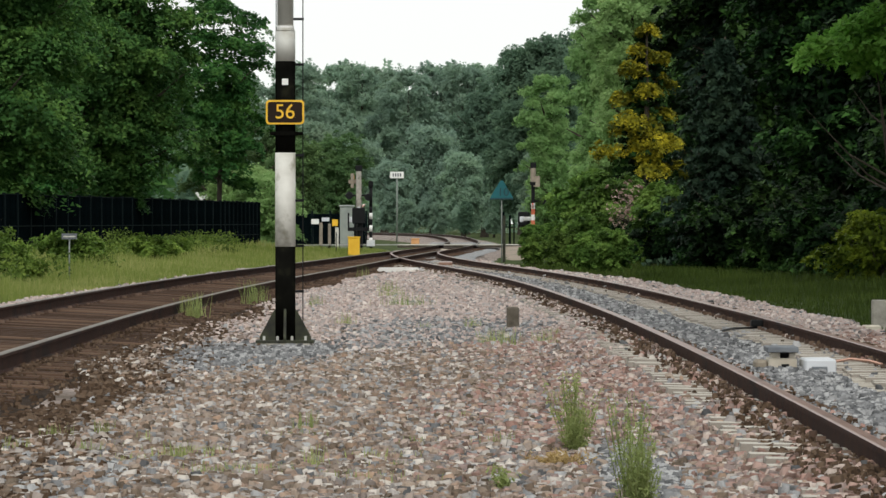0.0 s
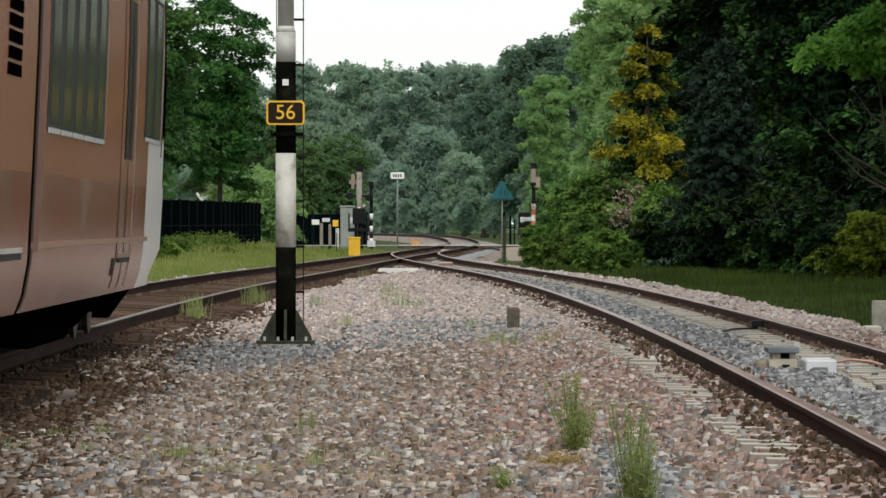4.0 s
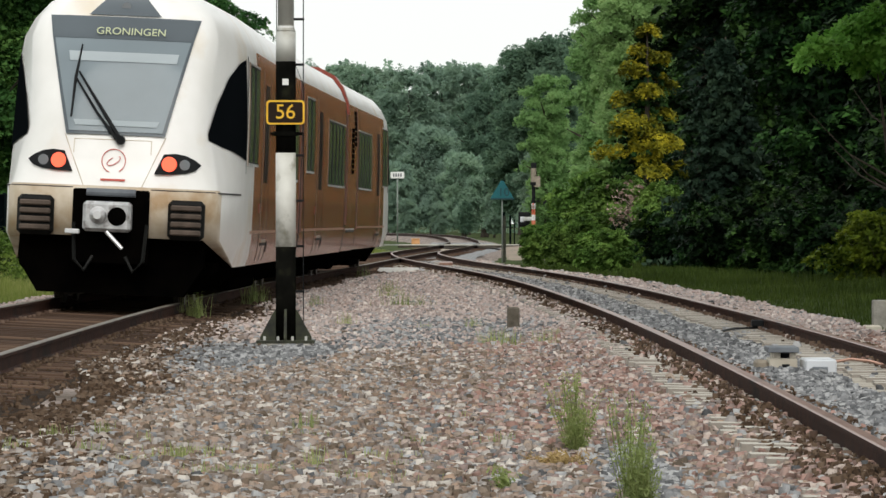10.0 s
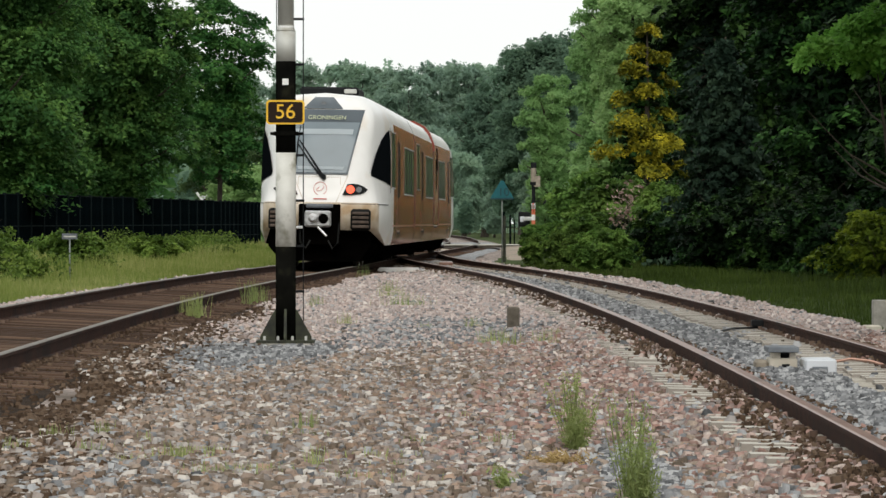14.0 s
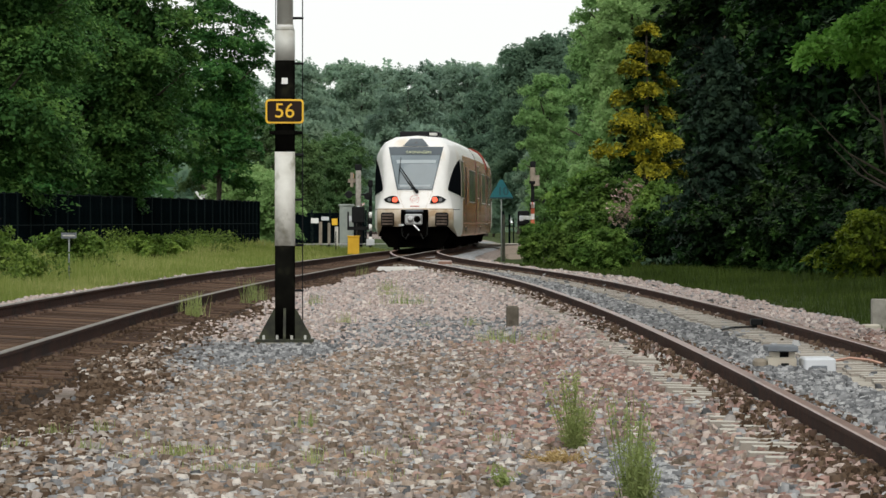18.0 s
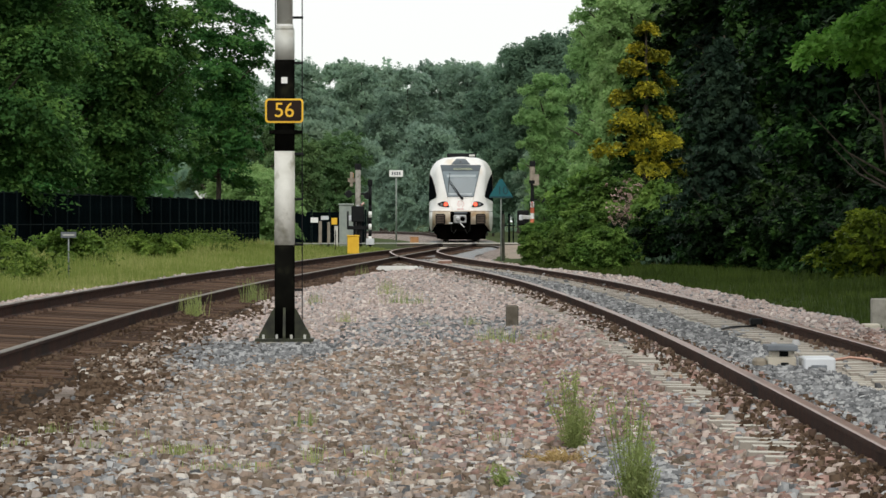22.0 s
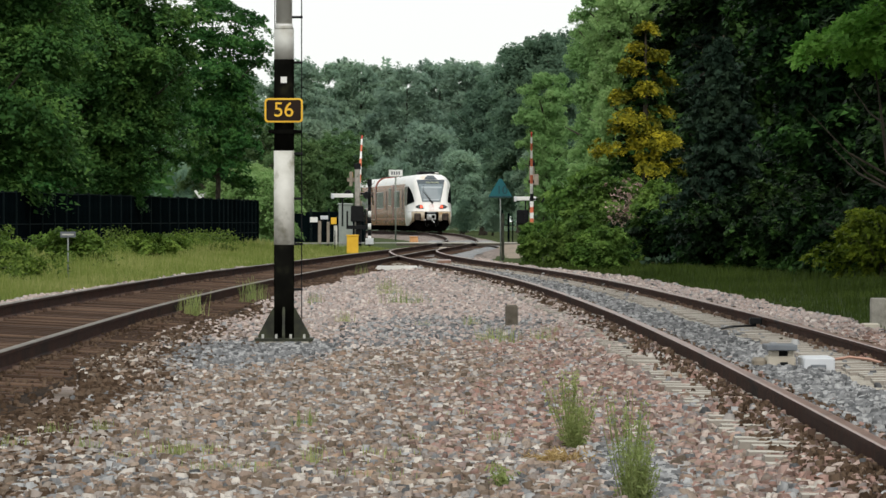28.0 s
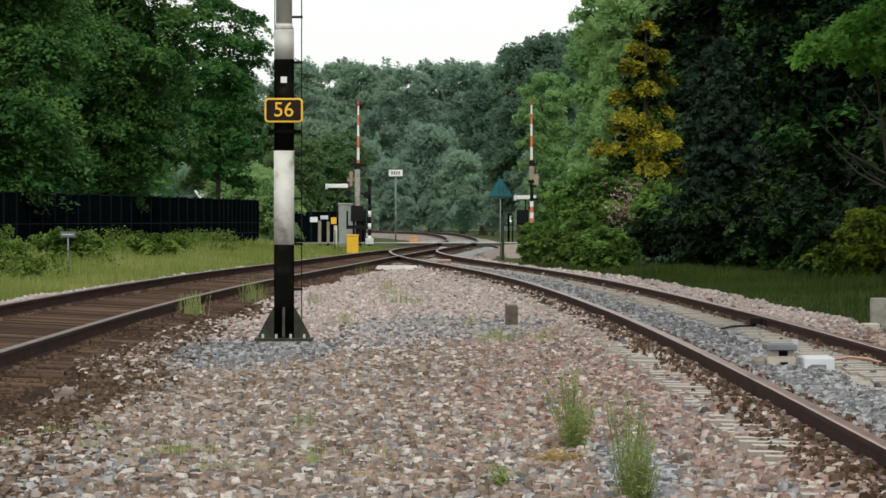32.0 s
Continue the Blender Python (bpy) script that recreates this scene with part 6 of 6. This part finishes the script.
        bottom = [(0.62, 2.07), (1.1, 2.0), (1.65, 1.95), (2.2, 1.9), (2.75, 1.86)]
        top = [(0.66, 2.15), (1.08, 2.54), (1.6, 2.88), (2.2, 3.08), (2.75, 3.15)]
        rows = []
        for q in np.linspace(0, 1, 6):
            rows.append([bm.verts.new((s * (side_x(a[0] + (b[0] - a[0]) * q, a[1] + (b[1] - a[1]) * q) + 0.014), a[0] + (b[0] - a[0]) * q, a[1] + (b[1] - a[1]) * q)) for a, b in zip(bottom, top)])
        for a, b in zip(rows, rows[1:]):
            for k in range(4):
                bm.faces.new((a[k], a[k + 1], b[k + 1], b[k])).smooth = True
        part("cab_window", bm, "t_cab_glass", body, "black raked cab side window")
        part("bumper_edge", tube([(s * x, nose_y(x, 1.43) + 0.002, 1.43) for x in (0.48, 0.7, 0.9, 1.05, 1.15, 1.22, 1.255)], [0.009] * 7, 5), "t_seam", body)
        part("bumper_edge", side_patch(0.4, 2.2, 1.415, 1.435, s, 0.006, 0.01, True), "t_seam", body)
    # dark mouth with the coupler, its shade put in as a near-black block
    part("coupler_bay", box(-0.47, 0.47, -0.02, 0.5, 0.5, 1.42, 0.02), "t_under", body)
    part("coupler_hood", tube([(-0.3, -0.06, 1.38), (0.3, -0.06, 1.38)], [0.05, 0.05], 10), "slate", body)
    head = part("coupler", box(-0.32, 0.27, -0.3, 0.02, 0.9, 1.27, 0.04), "t_metal", body, "grey steel automatic coupler")
    part("coupler_cone", tube([(-0.13, -0.46, 1.1), (-0.13, -0.4, 1.1), (-0.13, -0.3, 1.1)], [0.05, 0.09, 0.11], 16), "t_silver", head)
    part("coupler_funnel", tube([(0.1, -0.31, 1.09), (0.1, -0.29, 1.09)], [0.115, 0.115], 16), "t_under", head)
    part("release_handle", tube([(-0.02, -0.32, 0.9), (0.18, -0.34, 0.7)], [0.025, 0.025], 8), "t_silver", head)
    part("coupler_arm", box(-0.54, -0.36, -0.2, -0.1, 0.86, 0.92, 0.01), "t_silver", head)
    for s in (-1, 1):
        part("hose", tube([(s * 0.45, -0.03, 1.0), (s * 0.42, -0.08, 0.55), (s * 0.3, -0.08, 0.42), (s * 0.2, -0.03, 0.6)], [0.025] * 4, 6), "t_post", body)
    # apron drawn down to carry the black shade below the nose
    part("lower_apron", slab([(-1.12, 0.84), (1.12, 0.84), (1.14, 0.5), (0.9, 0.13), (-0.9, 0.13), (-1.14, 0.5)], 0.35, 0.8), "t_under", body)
    # operator's mark: a ring of two strokes and a bar
    ring = bmesh.new()
    for r, a0, a1, w in ((0.145, -60, 250, 0.006), (0.08, 100, 400, 0.0055)):
        pts = []
        for k in range(25):
            u = radians(a0 + (a1 - a0) * k / 24)
            x, z = r * math.cos(u), 1.77 + r * (1.0 if r > 0.1 else 0.55) * math.sin(u) + (0.45 * r * math.cos(u) if r < 0.1 else 0)
            pts.append((x, nose_y(x, z) - 0.012, z))
        tube(pts, [w] * len(pts), 5, ring, False)
    part("round_mark", ring, "t_logo", body)
    part("mark_bar", box(-0.15, 0.15, nose_y(0, 1.54) - 0.012, nose_y(0, 1.54) + 0.01, 1.525, 1.55, 0.0), "t_logo", body)
    # sides
    part("corner_pillar", side_patch(3.0, 3.06, 1.7, 3.2, 1, 0.004, 0.006), "t_seam", body)
    part("corner_pillar", side_patch(3.0, 3.06, 1.7, 3.2, -1, 0.004, 0.006), "t_seam", body)
    window_row(body, 3.4, 6.0, 2, 1.84, 3.1)
    door(body, 7.2, 9.2)
    window_row(body, 11.6, row_end, panes)
    for s in (-1, 1):
        part("body_joint", side_patch(length - 0.14, length - 0.03, 0.52, 3.75, s, 0.004, 0.01), "t_seam", body)
        part("joint_strip", side_patch(length - 0.6, length - 0.145, 0.9, 3.3, s, 0.005, 0.01), "t_joint", body)
    stripe(body, 4.7, length - 0.05)
    if under_from < 2:
        part("roof_unit", box(-0.65, 0.7, 3.1, 6.2, 3.93, 4.13, 0.05), "black", body)
        part("roof_unit_end", box(0.38, 0.66, 2.85, 3.1, 3.98, 4.08, 0.02), "pole_grey", body)
    underframe(body, under_from, length - 0.2)
    bogie(body, 3.1)
    return body


train = thing("train", pose(-4.2, -20, 0), "white and red-brown articulated diesel passenger train", "train")
SECTIONS = (19.8, 16.4, 4.7, 18.6)   # from the rear end to the front end
rear_car = end_car("rear_car", SECTIONS[0] - 0.1, train)
middle_car = part("middle_car", plain_body(SECTIONS[1] - 0.2), BODY, train, "red-brown middle car with rows of dark windows")
window_row(middle_car, 1.6, 4.2, 2, 1.9, 3.08)
door(middle_car, 5.2, 7.4)
window_row(middle_car, 9.0, 15.6, 5)
for side in (-1, 1):
    part("body_joint", side_patch(0.02, 0.15, 0.52, 3.75, side, 0.004, 0.01), "t_seam", middle_car)
    part("joint_strip", side_patch(0.155, 0.7, 0.9, 3.3, side, 0.005, 0.01), "t_joint", middle_car)
    part("body_joint", side_patch(SECTIONS[1] - 0.4, SECTIONS[1] - 0.22, 0.52, 3.75, side, 0.004, 0.01), "t_seam", middle_car)
stripe(middle_car, 0.3, SECTIONS[1] - 0.25)
underframe(middle_car, 0.3, SECTIONS[1] - 0.5)
bogie(middle_car, 1.0)
power = part("power_module", plain_body(SECTIONS[2] - 0.2), BODY, train, "short red power module with black louvres")
for side in (-1, 1):
    for y, z0, n in ((2.2, 2.0, 9), (3.3, 2.55, 7)):
        for k in range(n):
            part("louvre", side_patch(y, y + 0.95, z0 + k * 0.1, z0 + k * 0.1 + 0.072, side, 0.012, 0.015), "t_under", power)
    part("side_hatch", side_patch(0.5, 3.9, 0.86, 0.9, side, 0.006, 0.01), "t_seam", power)
    part("hatch_edge", side_patch(0.5, 3.9, 0.905, 0.935, side, 0.012, 0.015), "t_silver", power)
    part("red_band", side_patch(0.0, 0.75, 1.0, 3.3, side, 0.006, 0.008), "t_joint", power)
arch = [(w, z) for w, z in zip(HALF, LEVEL) if z > 3.0]
arch = [(w + 0.05, z + (0.06 if z > 3.5 else 0.0)) for w, z in arch[:-1]] + [(0.0, 4.05)]
arch = arch + [(-x, z) for x, z in arch[-2::-1]]
part("roof_band", slab(arch, 0.0, 0.55), "t_band", power, "raised red arch over the roof")
underframe(power, 0.2, 4.0)
bogie(power, 2.1)
for body, ends in ((middle_car, (-0.2,)), (power, (-0.2, SECTIONS[2] - 0.2))):
    for y in ends:
        bm = bmesh.new()
        a = [bm.verts.new((x * 0.94, y, z)) for x, z in list(zip(HALF, LEVEL)) + [(-w, z) for w, z in zip(HALF[-2::-1], LEVEL[-2::-1])]]
        b = [bm.verts.new((v.co.x, y + 0.2, v.co.z)) for v in a]
        for k in range(len(a) - 1):
            bm.faces.new((a[k], a[k + 1], b[k + 1], b[k]))
        part("bellows", bm, "t_seam", body)
front_car = end_car("front_car", SECTIONS[3] - 0.1, train, 17.6, 5, 6.2)

# ---------------------------------------------------------------- what moves


def place_on_track(s):
    y = max(-118.0, s)
    return Vector((left_x(y), s, rise(y) + 0.5 * cant(y) - 0.04))


def rear_at(t):
    """Where the rear end stands, metres along the line."""
    s = -0.00574662 * t ** 3 + 0.380159 * t * t + 7.606876 * t - 41.89422 - 1.6 * math.exp(-((t - 13.4) / 1.5) ** 2)
    return s + 0.2 * 6 * math.log1p(math.exp((s - 250) / 6)) + 0.3 * 8 * math.log1p(math.exp((s - 365) / 8))


def section_pose(a, b):
    """Origin on the track at a, y towards b; leans with the cant."""
    p, q = place_on_track(a), place_on_track(b)
    d = (q - p).normalized()
    lean = math.atan(float(np.interp(0.5 * (a + b), (20, 60, 92, 120, 170), (0.07, 0.07, 0.06, 0.03, 0))) / 1.504)
    yaw, pitch = math.atan2(-d.x, d.y), math.asin(d.z)
    return Matrix.Translation(p) @ Matrix.Rotation(yaw, 4, "Z") @ Matrix.Rotation(pitch, 4, "X") @ Matrix.Rotation(lean, 4, "Y")


def motions():
    rows = {ob: [] for ob in (train, rear_car, middle_car, power, front_car)}
    times = [k * 0.5 for k in range(65)]
    flip = Matrix.Rotation(math.pi, 4, "Z")
    for t in times:
        s0 = rear_at(t)
        cuts = [s0]
        for l in SECTIONS:
            cuts.append(cuts[-1] + l)
        base = section_pose(cuts[1], cuts[2])
        inv = base.inverted()
        rows[train].append((t, base))
        rows[rear_car].append((t, inv @ section_pose(cuts[0], cuts[1])))
        rows[middle_car].append((t, Matrix.Translation((0, 0.1, 0))))
        rows[power].append((t, inv @ section_pose(cuts[2], cuts[3]) @ Matrix.Translation((0, 0.1, 0))))
        m = section_pose(cuts[3], cuts[4])
        rows[front_car].append((t, inv @ m @ Matrix.Translation((0, SECTIONS[3], 0)) @ flip))
    for ob, r in rows.items():
        walk(ob, r)
    # the booms lie along the line while the road is closed, and rise after the train
    up = ((0, 2), (24.2, 2), (25, 14), (25.5, 21), (26.5, 31), (27.5, 38), (28.5, 48), (29.5, 59), (30.5, 71), (31, 78), (31.6, 85), (32, 88))
    walk(boom_l, [(t, pose(-3.73, 241.6, 1.6, 0, -q, 88)) for t, q in up])
    walk(weight_l, [(t, pose(-3.8 - 0.8 * min(1, q / 60), 238.2, 1.05 + 1.42 * min(1, q / 60), 0, 0, 60 - 60 * min(1, q / 60))) for t, q in up])
    walk(weight_r, [(t, pose(3.72, 241.2, 1.08 + 0.9 * min(1, q / 45), 0, 0, 60 - 60 * min(1, q / 45))) for t, q in up])
    walk(boom_r, [(t, pose(3.96, 239.6, 1.6, 0, -q, -91)) for t, q in up])


motions()
